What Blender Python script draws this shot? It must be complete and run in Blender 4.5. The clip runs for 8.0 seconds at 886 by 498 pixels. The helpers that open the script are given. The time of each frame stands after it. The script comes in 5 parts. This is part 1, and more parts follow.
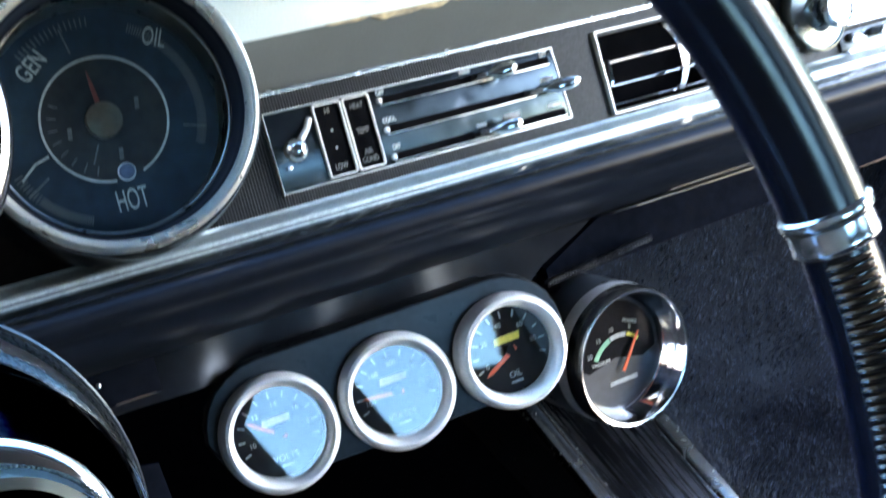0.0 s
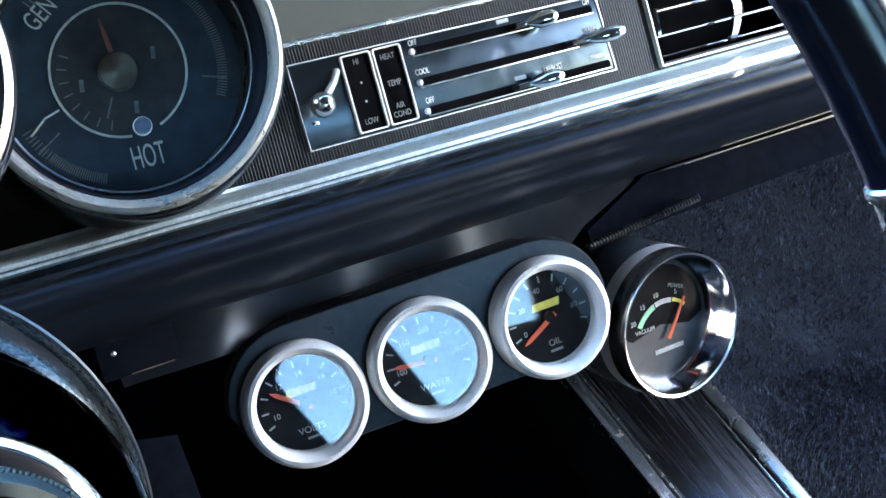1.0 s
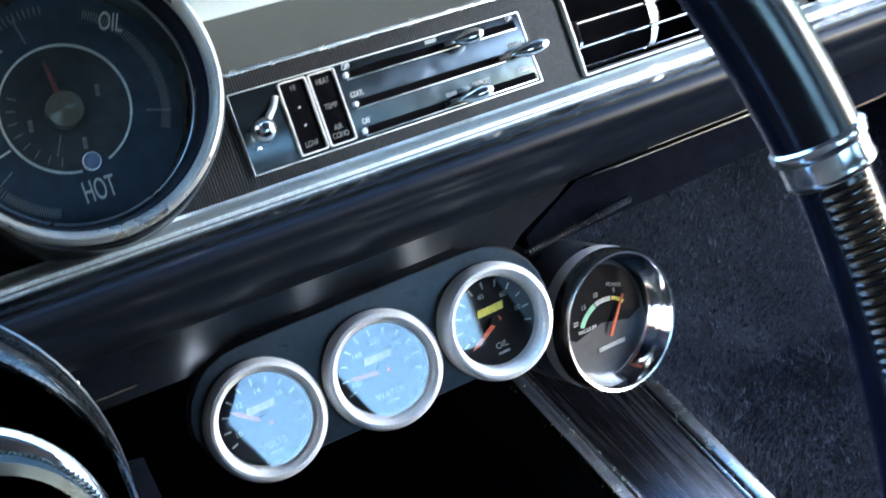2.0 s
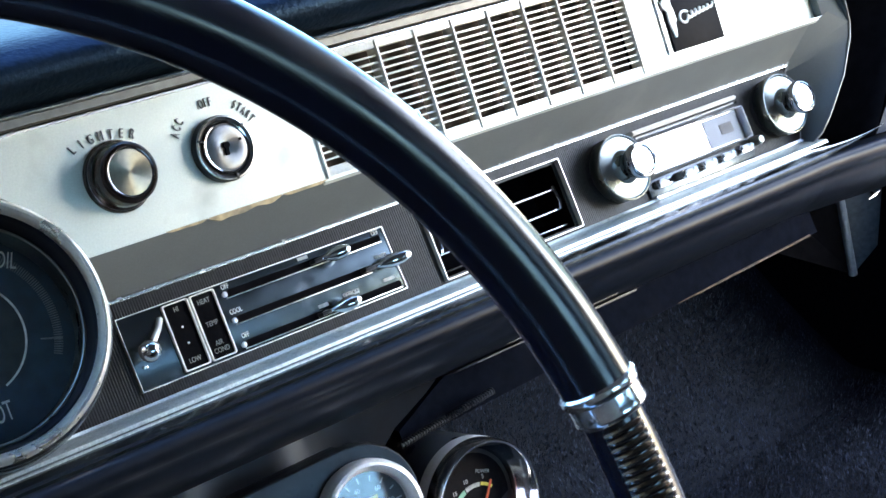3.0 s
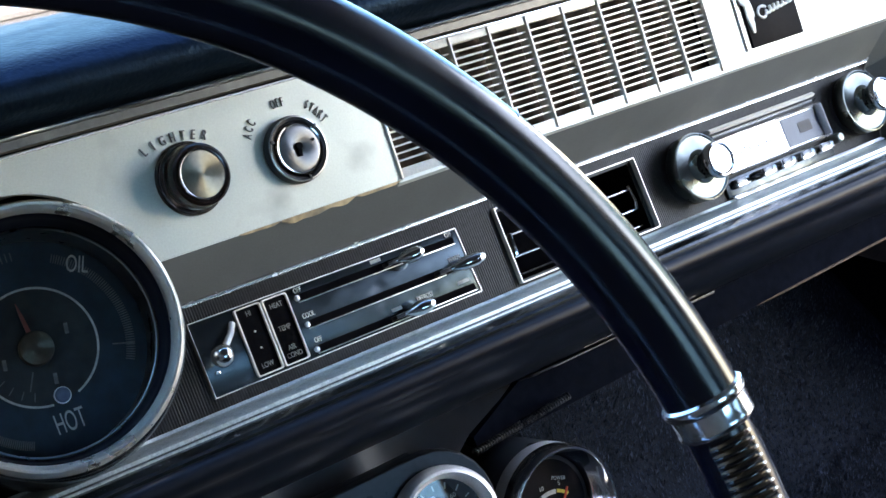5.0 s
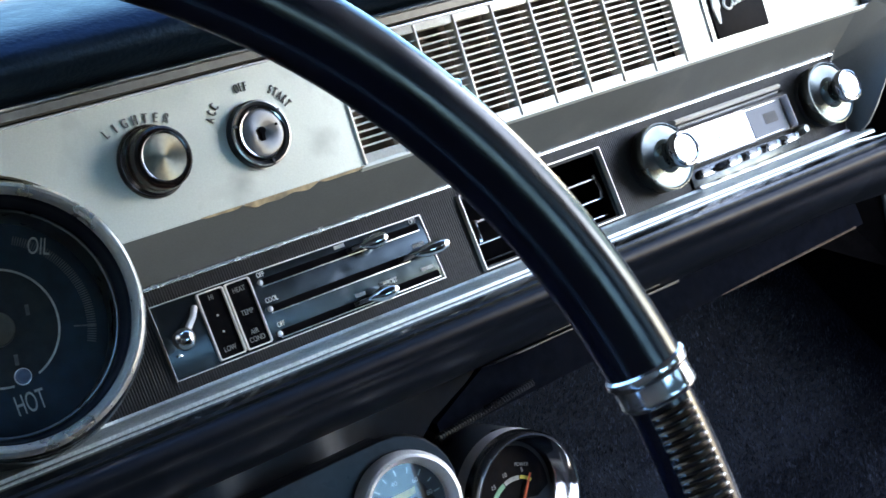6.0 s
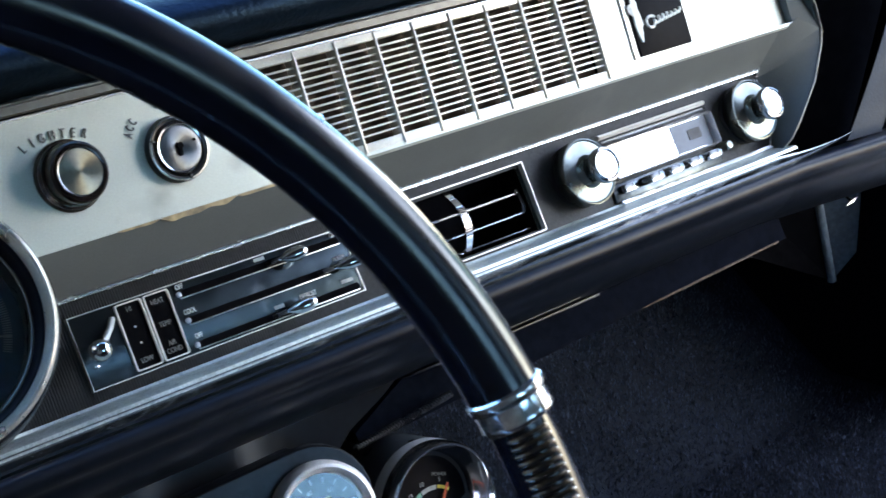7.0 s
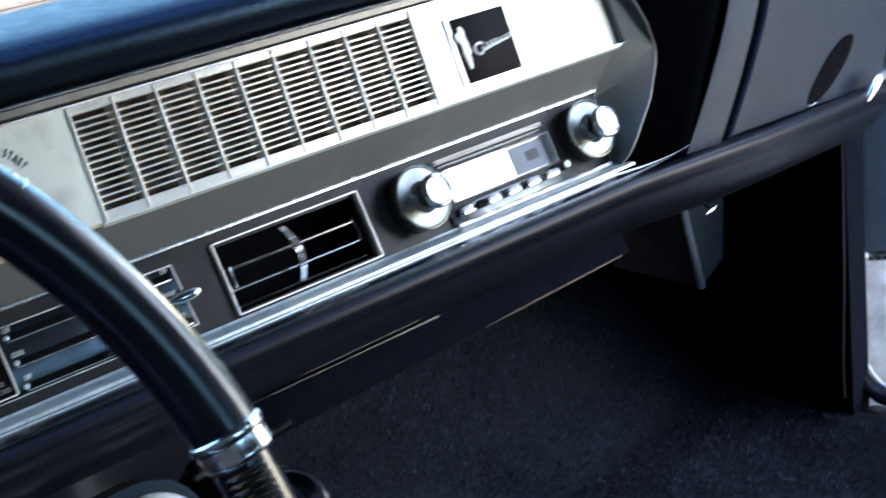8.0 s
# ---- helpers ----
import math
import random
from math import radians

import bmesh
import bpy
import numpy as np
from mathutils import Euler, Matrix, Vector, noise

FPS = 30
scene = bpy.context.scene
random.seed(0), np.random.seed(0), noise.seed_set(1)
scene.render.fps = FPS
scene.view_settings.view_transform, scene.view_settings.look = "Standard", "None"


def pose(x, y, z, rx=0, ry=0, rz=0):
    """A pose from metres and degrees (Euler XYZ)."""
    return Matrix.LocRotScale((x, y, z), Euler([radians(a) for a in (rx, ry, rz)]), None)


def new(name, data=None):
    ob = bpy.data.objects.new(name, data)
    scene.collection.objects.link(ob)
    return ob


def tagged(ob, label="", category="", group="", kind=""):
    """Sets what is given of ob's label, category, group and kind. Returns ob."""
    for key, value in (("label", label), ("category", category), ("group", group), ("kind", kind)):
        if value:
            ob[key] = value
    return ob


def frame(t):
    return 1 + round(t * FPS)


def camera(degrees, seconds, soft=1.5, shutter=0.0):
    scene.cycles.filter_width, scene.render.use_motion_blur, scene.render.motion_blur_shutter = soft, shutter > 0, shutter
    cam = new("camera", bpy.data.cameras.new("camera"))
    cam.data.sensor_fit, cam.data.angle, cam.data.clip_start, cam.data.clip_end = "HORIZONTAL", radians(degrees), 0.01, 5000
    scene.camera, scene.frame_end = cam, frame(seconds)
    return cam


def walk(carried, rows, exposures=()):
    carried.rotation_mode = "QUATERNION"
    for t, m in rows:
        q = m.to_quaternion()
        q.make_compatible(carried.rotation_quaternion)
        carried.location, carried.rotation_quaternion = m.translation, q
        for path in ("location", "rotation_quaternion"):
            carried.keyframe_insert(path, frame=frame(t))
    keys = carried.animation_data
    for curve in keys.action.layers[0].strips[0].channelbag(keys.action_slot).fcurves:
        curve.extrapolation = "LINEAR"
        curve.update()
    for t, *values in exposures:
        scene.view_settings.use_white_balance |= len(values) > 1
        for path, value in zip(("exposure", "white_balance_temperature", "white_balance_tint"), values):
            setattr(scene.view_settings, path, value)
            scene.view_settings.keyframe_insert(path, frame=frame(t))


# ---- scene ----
cam = camera(32.05, 8.0, soft=1.5, shutter=0.4)
PATH = [
    (0.0, pose(-0.3503, -0.6574, 0.7158, 66.025, 1.647, -35.100)),
    (0.2, pose(-0.3358, -0.6380, 0.7062, 64.792, 1.420, -34.488)),
    (0.5, pose(-0.3267, -0.6299, 0.7010, 64.769, 1.625, -33.849)),
    (1.0, pose(-0.3257, -0.6192, 0.6989, 64.377, 1.920, -33.871)),
    (1.2, pose(-0.3275, -0.6169, 0.6951, 64.259, 2.001, -34.294)),
    (2.3, pose(-0.3538, -0.6614, 0.7115, 67.226, 6.062, -38.812)),
    (2.5, pose(-0.3606, -0.6720, 0.7252, 68.879, 6.829, -39.444)),
    (2.7, pose(-0.3706, -0.6924, 0.7460, 70.279, 5.852, -39.797)),
    (3.0, pose(-0.3649, -0.7107, 0.7569, 70.726, 5.520, -41.606)),
    (3.5, pose(-0.3687, -0.6991, 0.7517, 71.131, 6.434, -41.057)),
    (4.0, pose(-0.3683, -0.6943, 0.7566, 71.532, 6.432, -40.534)),
    (4.5, pose(-0.3605, -0.6883, 0.7557, 70.918, 6.445, -39.753)),
    (4.7, pose(-0.3618, -0.6881, 0.7542, 70.917, 6.446, -39.674)),
    (5.8, pose(-0.3606, -0.6947, 0.7477, 70.919, 5.801, -40.084)),
    (6.0, pose(-0.3582, -0.6993, 0.7445, 70.906, 5.863, -40.275)),
    (6.5, pose(-0.3501, -0.7080, 0.7504, 70.556, 6.188, -40.274)),
    (7.0, pose(-0.3419, -0.7309, 0.7555, 70.793, 5.002, -41.123)),
    (7.2, pose(-0.3359, -0.7436, 0.7544, 70.637, 6.910, -42.792)),
    (7.5, pose(-0.3302, -0.7468, 0.7489, 70.743, 5.614, -42.824)),
    (7.8, pose(-0.3117, -0.7771, 0.7623, 70.513, 6.164, -43.057)),
    (8.0, pose(-0.3006, -0.7976, 0.7666, 70.933, 6.683, -43.907)),
]
walk(cam, PATH, ((0.0, 5.95, 9600, 17), (1.2, 5.95, 9500, 18), (2.5, 5.8, 9700, 18), (3.0, 5.55, 9700, 20), (3.5, 5.08, 9700, 22), (8.0, 4.90, 9400, 20)))

# ---- world, sun, exposure ----
scene.view_settings.exposure = 3.1
world = bpy.data.worlds.new("sky")
scene.world = world
world.use_nodes = True
wn = world.node_tree
sky = wn.nodes.new("ShaderNodeTexSky")
sky.sky_type = "NISHITA"
sky.sun_disc = False
SUN_ELEVATION, SUN_TURN = radians(52), radians(236)
sky.altitude, sky.air_density, sky.dust_density, sky.ozone_density = 100, 1.0, 0.9, 1.5
sky.sun_elevation, sky.sun_rotation = SUN_ELEVATION, SUN_TURN
wn.nodes["Background"].inputs["Strength"].default_value = 0.15
wn.links.new(sky.outputs[0], wn.nodes["Background"].inputs["Color"])

sun = new("sun", bpy.data.lights.new("sun", "SUN"))
sun.data.energy, sun.data.angle, sun.data.color = 4.2, radians(0.53), (1.0, 0.95, 0.87)
# the sky's rotation runs clockwise from +y
sun_way = Vector((math.sin(SUN_TURN) * math.cos(SUN_ELEVATION), math.cos(SUN_TURN) * math.cos(SUN_ELEVATION), math.sin(SUN_ELEVATION)))
sun.matrix_world = sun_way.to_track_quat("Z", "Y").to_matrix().to_4x4()

# ---- frames of reference ----
# The dashboard leans back by 25 degrees. DASH takes x along the dashboard, y ahead into it, z up its face.
LEAN = 25.0
DASH = pose(0, 0, 0.42, -LEAN, 0, 0)
# the face of the silver fascia, a little more upright still
FASCIA = DASH @ pose(0, -0.0433, 0.0765, 6.6, 0, 0)


# ---- materials ----
def node_material(name, colour, rough, metal=0.0, grain=0.0, grain_scale=400.0, wear=0.0, wear_scale=30.0, wear_colour=None,
                  bump=0.0, bump_scale=600.0, coat=0.0, rough_vary=0.0, spec=0.5, spun=0.0, streak=None, edge=1.0):
    m = bpy.data.materials.new(name)
    m.use_nodes = True
    nt = m.node_tree
    b = nt.nodes["Principled BSDF"]
    b.inputs["Roughness"].default_value = rough
    b.inputs["Metallic"].default_value = metal
    b.inputs["Coat Weight"].default_value = coat
    b.inputs["Coat Roughness"].default_value = 0.05
    b.inputs["Specular IOR Level"].default_value = spec
    b.inputs["Specular Tint"].default_value = (edge, edge, edge, 1)
    tc = nt.nodes.new("ShaderNodeTexCoord")

    def noise_node(scale, detail=4.0, stretch=None):
        n = nt.nodes.new("ShaderNodeTexNoise")
        n.inputs["Scale"].default_value = scale
        n.inputs["Detail"].default_value = detail
        if stretch:
            mp = nt.nodes.new("ShaderNodeMapping")
            mp.inputs["Scale"].default_value = stretch
            nt.links.new(tc.outputs["Object"], mp.inputs["Vector"])
            nt.links.new(mp.outputs[0], n.inputs["Vector"])
        else:
            nt.links.new(tc.outputs["Object"], n.inputs["Vector"])
        return n

    def mixed(fac, a, c):
        mx = nt.nodes.new("ShaderNodeMix")
        mx.data_type = "RGBA"
        nt.links.new(fac, mx.inputs["Factor"])
        if isinstance(a, tuple):
            mx.inputs["A"].default_value = (*a, 1)
        else:
            nt.links.new(a, mx.inputs["A"])
        mx.inputs["B"].default_value = (*c, 1)
        return mx.outputs["Result"]

    def ramp(src, lo, hi):
        r = nt.nodes.new("ShaderNodeMapRange")
        r.inputs["From Min"].default_value, r.inputs["From Max"].default_value = lo, hi
        nt.links.new(src, r.inputs["Value"])
        return r.outputs["Result"]

    if spun:
        tg = nt.nodes.new("ShaderNodeTangent")
        tg.direction_type, tg.axis = "RADIAL", "Y"
        b.inputs["Anisotropic"].default_value = spun
        nt.links.new(tg.outputs[0], b.inputs["Tangent"])
    col = None
    if grain:
        g = ramp(noise_node(grain_scale, 4.0, streak).outputs["Fac"], 0.3, 0.7)
        col = mixed(g, tuple(c * (1 - grain) for c in colour), tuple(min(1, c * (1 + grain)) for c in colour))
    if wear:
        w = ramp(noise_node(wear_scale, 6.0).outputs["Fac"], 0.62 - 0.2 * wear, 0.78)
        col = mixed(w, col or colour, wear_colour or tuple(c * 0.6 for c in colour))
    if col:
        nt.links.new(col, b.inputs["Base Color"])
    else:
        b.inputs["Base Color"].default_value = (*colour, 1)
    if rough_vary:
        rv = nt.nodes.new("ShaderNodeMapRange")
        rv.inputs["From Min"].default_value, rv.inputs["From Max"].default_value = 0.3, 0.7
        rv.inputs["To Min"].default_value, rv.inputs["To Max"].default_value = max(0, rough - rough_vary), rough + rough_vary
        nt.links.new(noise_node(wear_scale * 1.7, 5.0, streak).outputs["Fac"], rv.inputs["Value"])
        nt.links.new(rv.outputs["Result"], b.inputs["Roughness"])
    if bump:
        bp = nt.nodes.new("ShaderNodeBump")
        bp.inputs["Strength"].default_value = bump
        bp.inputs["Distance"].default_value = 0.001
        nt.links.new(noise_node(bump_scale, 3.0).outputs["Fac"], bp.inputs["Height"])
        nt.links.new(bp.outputs[0], b.inputs["Normal"])
    return m


def glass_material(name, tint=(1.0, 1.0, 1.0), ior=1.8):
    m = bpy.data.materials.new(name)
    m.use_nodes = True
    nt = m.node_tree
    out = nt.nodes["Material Output"]
    nt.nodes.remove(nt.nodes["Principled BSDF"])
    clear, gloss, mix, fr = (nt.nodes.new("ShaderNodeBsdfTransparent"), nt.nodes.new("ShaderNodeBsdfGlossy"),
                             nt.nodes.new("ShaderNodeMixShader"), nt.nodes.new("ShaderNodeLayerWeight"))
    gloss.inputs["Roughness"].default_value = 0.02
    # gloss rises from its head-on value towards the edge, alike from both sides
    head_on = ((ior - 1) / (ior + 1)) ** 2
    fr.inputs["Blend"].default_value = 0.5
    power, scaled = nt.nodes.new("ShaderNodeMath"), nt.nodes.new("ShaderNodeMath")
    power.operation, power.inputs[1].default_value = "POWER", 5.0
    scaled.operation, scaled.inputs[1].default_value, scaled.inputs[2].default_value = "MULTIPLY_ADD", 1 - head_on, head_on
    clear.inputs["Color"].default_value = (*tint, 1)
    nt.links.new(fr.outputs["Facing"], power.inputs[0])
    nt.links.new(power.outputs[0], scaled.inputs[0])
    nt.links.new(scaled.outputs[0], mix.inputs[0])
    nt.links.new(clear.outputs[0], mix.inputs[1])
    nt.links.new(gloss.outputs[0], mix.inputs[2])
    nt.links.new(mix.outputs[0], out.inputs["Surface"])
    return m


SILVER = node_material("silver_fascia_paint", (0.565, 0.59, 0.535), 0.34, 0.40, grain=0.06, grain_scale=900, wear=0.35, wear_scale=28,
                       wear_colour=(0.37, 0.38, 0.345), bump=0.04, bump_scale=1200, rough_vary=0.06)
SILVER_BAR = node_material("silver_grille_plastic", (0.74, 0.71, 0.65), 0.35, 0.25, grain=0.08, grain_scale=700)
BAND = node_material("dark_grey_metallic_paint", (0.116, 0.128, 0.129), 0.56, 0.0, grain=0.10, grain_scale=1500, wear=0.2, wear_scale=20,
                     wear_colour=(0.150, 0.158, 0.156), rough_vary=0.08, spec=0.1)
GOLD = node_material("worn_gold_brown_edge", (0.34, 0.235, 0.12), 0.55, 0.1, grain=0.4, grain_scale=160, wear=0.7, wear_scale=70, wear_colour=(0.11, 0.085, 0.055))
CHROME = node_material("chrome", (0.78, 0.8, 0.83), 0.07, 1.0, rough_vary=0.03, wear_scale=60)
CHROME_SOFT = node_material("soft_chrome", (0.86, 0.88, 0.90), 0.19, 0.92, rough_vary=0.05, wear_scale=60)
CHROME_WORN = node_material("pitted_chrome", (0.68, 0.73, 0.74), 0.26, 1.0, grain=0.08, grain_scale=420, wear=0.12, wear_scale=110,
                            wear_colour=(0.42, 0.47, 0.47), bump=0.015, bump_scale=900, rough_vary=0.02)
CHROME_PLATE = node_material("smudged_chrome_plate", (0.068, 0.098, 0.116), 0.20, 1.0, grain=0.10, grain_scale=90, wear=0.05, wear_scale=70,
                             wear_colour=(0.20, 0.24, 0.28), rough_vary=0.04)
DIAL_SILVER = node_material("polished_dial_silver", (0.58, 0.61, 0.65), 0.12, 1.0, grain=0.04, grain_scale=300)
INLAY = node_material("brushed_dark_inlay", (0.125, 0.135, 0.155), 0.26, 1.0, grain=0.28, grain_scale=1.0, rough_vary=0.08, wear_scale=1.0, streak=(300, 9, 300))
DARK_METAL = node_material("dark_brushed_metal", (0.15, 0.16, 0.18), 0.24, 1.0, grain=0.06, grain_scale=260, rough_vary=0.05)
SPUN = node_material("spun_steel", (0.17, 0.172, 0.178), 0.36, 1.0, grain=0.05, grain_scale=500, spun=0.85)
SATIN = node_material("satin_aluminium", (0.86, 0.87, 0.88), 0.30, 1.0, grain=0.05, grain_scale=500)
TRIM_DARK = node_material("dull_dark_trim", (0.115, 0.110, 0.104), 0.40, 0.6, grain=0.15, grain_scale=300, wear=0.25, wear_scale=50, wear_colour=(0.17, 0.165, 0.155))
TRIM_METAL = node_material("dull_trim_metal", (0.13, 0.135, 0.135), 0.40, 0.5, grain=0.1, grain_scale=300, wear=0.2, wear_scale=60)
RIBBED = node_material("black_ribbed_plastic", (0.046, 0.047, 0.049), 0.36, 0.0, grain=0.3, grain_scale=500, spec=0.5)
VINYL = node_material("black_padded_vinyl", (0.010, 0.022, 0.036), 0.34, 0.75, grain=0.2, grain_scale=300, bump=0.45, bump_scale=330, rough_vary=0.04, wear_scale=40, spec=0.06, edge=0.45)
GLOSS = node_material("black_gloss_paint", (0.006, 0.009, 0.015), 0.32, 0.0, grain=0.2, grain_scale=150, rough_vary=0.04, spec=0.14)
SATIN_BLACK = node_material("satin_black_metal", (0.015, 0.018, 0.023), 0.32, 0.0, grain=0.25, grain_scale=250, bump=0.06, bump_scale=700, rough_vary=0.06, spec=0.3)
BROWN_VOID = node_material("brown_black_speaker_cloth", (0.10, 0.066, 0.05), 0.9, 0.0, grain=0.4, grain_scale=200)
UNDER_STEEL = node_material("worn_gloss_black_steel", (0.008, 0.010, 0.014), 0.34, 0.0, grain=0.3, grain_scale=150, bump=0.05, bump_scale=60, rough_vary=0.06, wear_scale=30, spec=0.55)
DUCT_BLACK = node_material("dull_black_duct", (0.005, 0.0065, 0.0105), 0.9, 0.0, grain=0.3, grain_scale=140, wear=0.2, wear_scale=40, wear_colour=(0.007, 0.0075, 0.009), spec=0.0)
HOUSING = node_material("blue_black_enamel", (0.070, 0.088, 0.112), 0.30, 0.0, grain=0.1, grain_scale=200, rough_vary=0.05, coat=0.6)
GRIP = node_material("dark_bronze_metal", (0.46, 0.42, 0.36), 0.24, 1.0, grain=0.15, grain_scale=300)
COLUMN = node_material("dusty_black_paint", (0.052, 0.055, 0.055), 0.28, 1.0, grain=0.5, grain_scale=900, wear=0.12, wear_scale=420, wear_colour=(0.09, 0.105, 0.105), rough_vary=0.06, edge=0.20)
COLUMN_GLOSS = node_material("glossy_black_plastic", (0.018, 0.020, 0.023), 0.07, 1.0, grain=0.3, grain_scale=200, bump=0.03, bump_scale=45, rough_vary=0.03, edge=0.20)
BUTTON = node_material("dull_button_chrome", (0.085, 0.092, 0.10), 0.30, 1.0, grain=0.12, grain_scale=300)
LEVER = node_material("dull_lever_chrome", (0.74, 0.75, 0.74), 0.10, 1.0, grain=0.10, grain_scale=300, rough_vary=0.05, wear_scale=80)
KNOB = node_material("dulled_chrome", (0.155, 0.178, 0.172), 0.30, 1.0, grain=0.08, grain_scale=200, rough_vary=0.05, wear_scale=50, spun=0.75)
STEP_METAL = node_material("dark_polished_step", (0.055, 0.065, 0.072), 0.22, 0.9, grain=0.2, grain_scale=500, wear=0.3, wear_scale=120, wear_colour=(0.13, 0.15, 0.15), rough_vary=0.06)
LEDGE = node_material("dull_ledge_chrome", (0.60, 0.66, 0.63), 0.38, 0.6, grain=0.20, grain_scale=900, wear=0.4, wear_scale=170, wear_colour=(0.32, 0.39, 0.37), bump=0.08, bump_scale=700)
BEZEL_BRIGHT = node_material("bright_satin_chrome", (0.90, 0.91, 0.90), 0.20, 1.0, grain=0.05, grain_scale=400, rough_vary=0.06, wear_scale=45)
BEZEL_GREY = node_material("dull_satin_chrome", (0.62, 0.63, 0.60), 0.34, 1.0, grain=0.10, grain_scale=400, wear=0.25, wear_scale=60, rough_vary=0.06)
POD_RIM = node_material("cream_satin_chrome", (0.86, 0.84, 0.76), 0.30, 0.82, grain=0.06, grain_scale=400, rough_vary=0.06)
GAUGE_RIM = node_material("white_cast_aluminium", (0.93, 0.94, 0.95), 0.42, 0.35, grain=0.05, grain_scale=600, rough_vary=0.05)
WALL_CHROME = node_material("darkened_chrome", (0.42, 0.45, 0.48), 0.10, 1.0, rough_vary=0.04, wear_scale=60)
BEZEL = node_material("pale_satin_bezel", (0.92, 0.93, 0.94), 0.27, 0.7, grain=0.04, grain_scale=500)
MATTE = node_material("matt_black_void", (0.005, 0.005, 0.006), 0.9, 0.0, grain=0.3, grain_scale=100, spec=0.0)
RIM = node_material("black_hard_rubber_rim", (0.005, 0.008, 0.018), 0.22, 0.0, grain=0.2, grain_scale=80, bump=0.02, bump_scale=260, rough_vary=0.05, spec=0.45)
DIAL = node_material("dark_blue_dial", (0.008, 0.030, 0.046), 0.42, 0.0, grain=0.3, grain_scale=120, wear=0.5, wear_scale=34, wear_colour=(0.018, 0.058, 0.080), rough_vary=0.08)
DIAL_BROWN = node_material("brown_black_dial_centre", (0.020, 0.026, 0.029), 0.42, 0.0, grain=0.3, grain_scale=150, wear=0.4, wear_scale=60, wear_colour=(0.045, 0.045, 0.040))
TELL_LENS = node_material("pale_blue_lens", (0.13, 0.19, 0.27), 0.2, 0.0, grain=0.15, grain_scale=300, coat=0.4)
DIAL_BLACK = node_material("black_dial", (0.005, 0.005, 0.007), 0.5, 0.0, grain=0.2, grain_scale=200, spec=0.04)
DIAL_GREY = node_material("dark_grey_dial", (0.032, 0.035, 0.042), 0.5, 0.0, grain=0.15, grain_scale=200)
PRINT = node_material("faded_white_print", (0.75, 0.77, 0.74), 0.5, 0.0, grain=0.2, grain_scale=300)
PRINT_MID = node_material("worn_white_print", (0.36, 0.37, 0.36), 0.5, 0.0, grain=0.3, grain_scale=300)
PRINT_SOFT = node_material("aged_cream_print", (0.62, 0.62, 0.56), 0.5, 0.0, grain=0.2, grain_scale=300)
PRINT_DIM = node_material("faded_grey_print", (0.17, 0.18, 0.17), 0.5, 0.0, grain=0.3, grain_scale=300)
PRINT_DARK = node_material("dark_grey_print", (0.13, 0.132, 0.132), 0.5, 0.0, grain=0.2, grain_scale=300)
RED = node_material("orange_red_pointer", (0.75, 0.09, 0.03), 0.45, 0.0, grain=0.1, grain_scale=300)
RED_DIM = node_material("faded_red_pointer", (0.28, 0.07, 0.05), 0.5, 0.0, grain=0.2, grain_scale=300)
YELLOW = node_material("yellow_print", (0.65, 0.55, 0.08), 0.5, 0.0, grain=0.15, grain_scale=300)
GREEN = node_material("green_print", (0.16, 0.42, 0.27), 0.5, 0.0, grain=0.15, grain_scale=300)
BRASS = node_material("spun_brassy_metal", (0.22, 0.205, 0.165), 0.36, 1.0, spun=0.85, grain=0.1, grain_scale=300)
BROWN_GLOSS = node_material("brown_black_bakelite", (0.016, 0.009, 0.007), 0.22, 0.0, grain=0.3, grain_scale=200)
BLUE_LENS = node_material("blue_grey_lens", (0.050, 0.072, 0.115), 0.4, 0.0, grain=0.15, grain_scale=300, spec=0.2)
CARPET = node_material("navy_black_carpet", (0.009, 0.013, 0.020), 0.95, 0.0, grain=0.22, grain_scale=260, wear=0.4, wear_scale=14, wear_colour=(0.015, 0.022, 0.033), bump=0.6, bump_scale=500, spec=0.1)
PILE = node_material("navy_carpet_tufts", (0.05, 0.064, 0.095), 0.8, 0.0, spec=0.2)
_nt = PILE.node_tree
_geo, _mix = _nt.nodes.new("ShaderNodeNewGeometry"), _nt.nodes.new("ShaderNodeMix")
_mix.data_type = "RGBA"
_mix.inputs["A"].default_value, _mix.inputs["B"].default_value = (0.004, 0.006, 0.010, 1), (0.085, 0.125, 0.195, 1)
_co, _flat, _cell, _mul = (_nt.nodes.new("ShaderNodeTexCoord"), _nt.nodes.new("ShaderNodeMapping"), _nt.nodes.new("ShaderNodeTexVoronoi"), _nt.nodes.new("ShaderNodeMath"))
_flat.inputs["Scale"].default_value, _cell.inputs["Scale"].default_value, _mul.operation = (1, 1, 0), 270, "MULTIPLY"
_nt.links.new(_co.outputs["Object"], _flat.inputs["Vector"])
_nt.links.new(_flat.outputs[0], _cell.inputs["Vector"])
_nt.links.new(_cell.outputs["Color"], _mul.inputs[0])
_nt.links.new(_geo.outputs["Random Per Island"], _mul.inputs[1])
_nt.links.new(_mul.outputs[0], _mix.inputs["Factor"])
_nt.links.new(_mix.outputs["Result"], _nt.nodes["Principled BSDF"].inputs["Base Color"])
DARK_TRIM = node_material("black_vinyl_trim", (0.02, 0.021, 0.024), 0.5, 0.0, grain=0.15, grain_scale=300)
TRIM = node_material("grey_blue_vinyl", (0.0075, 0.016, 0.027), 0.5, 0.0, grain=0.15, grain_scale=300, bump=0.25, bump_scale=500, rough_vary=0.05, spec=0.15)
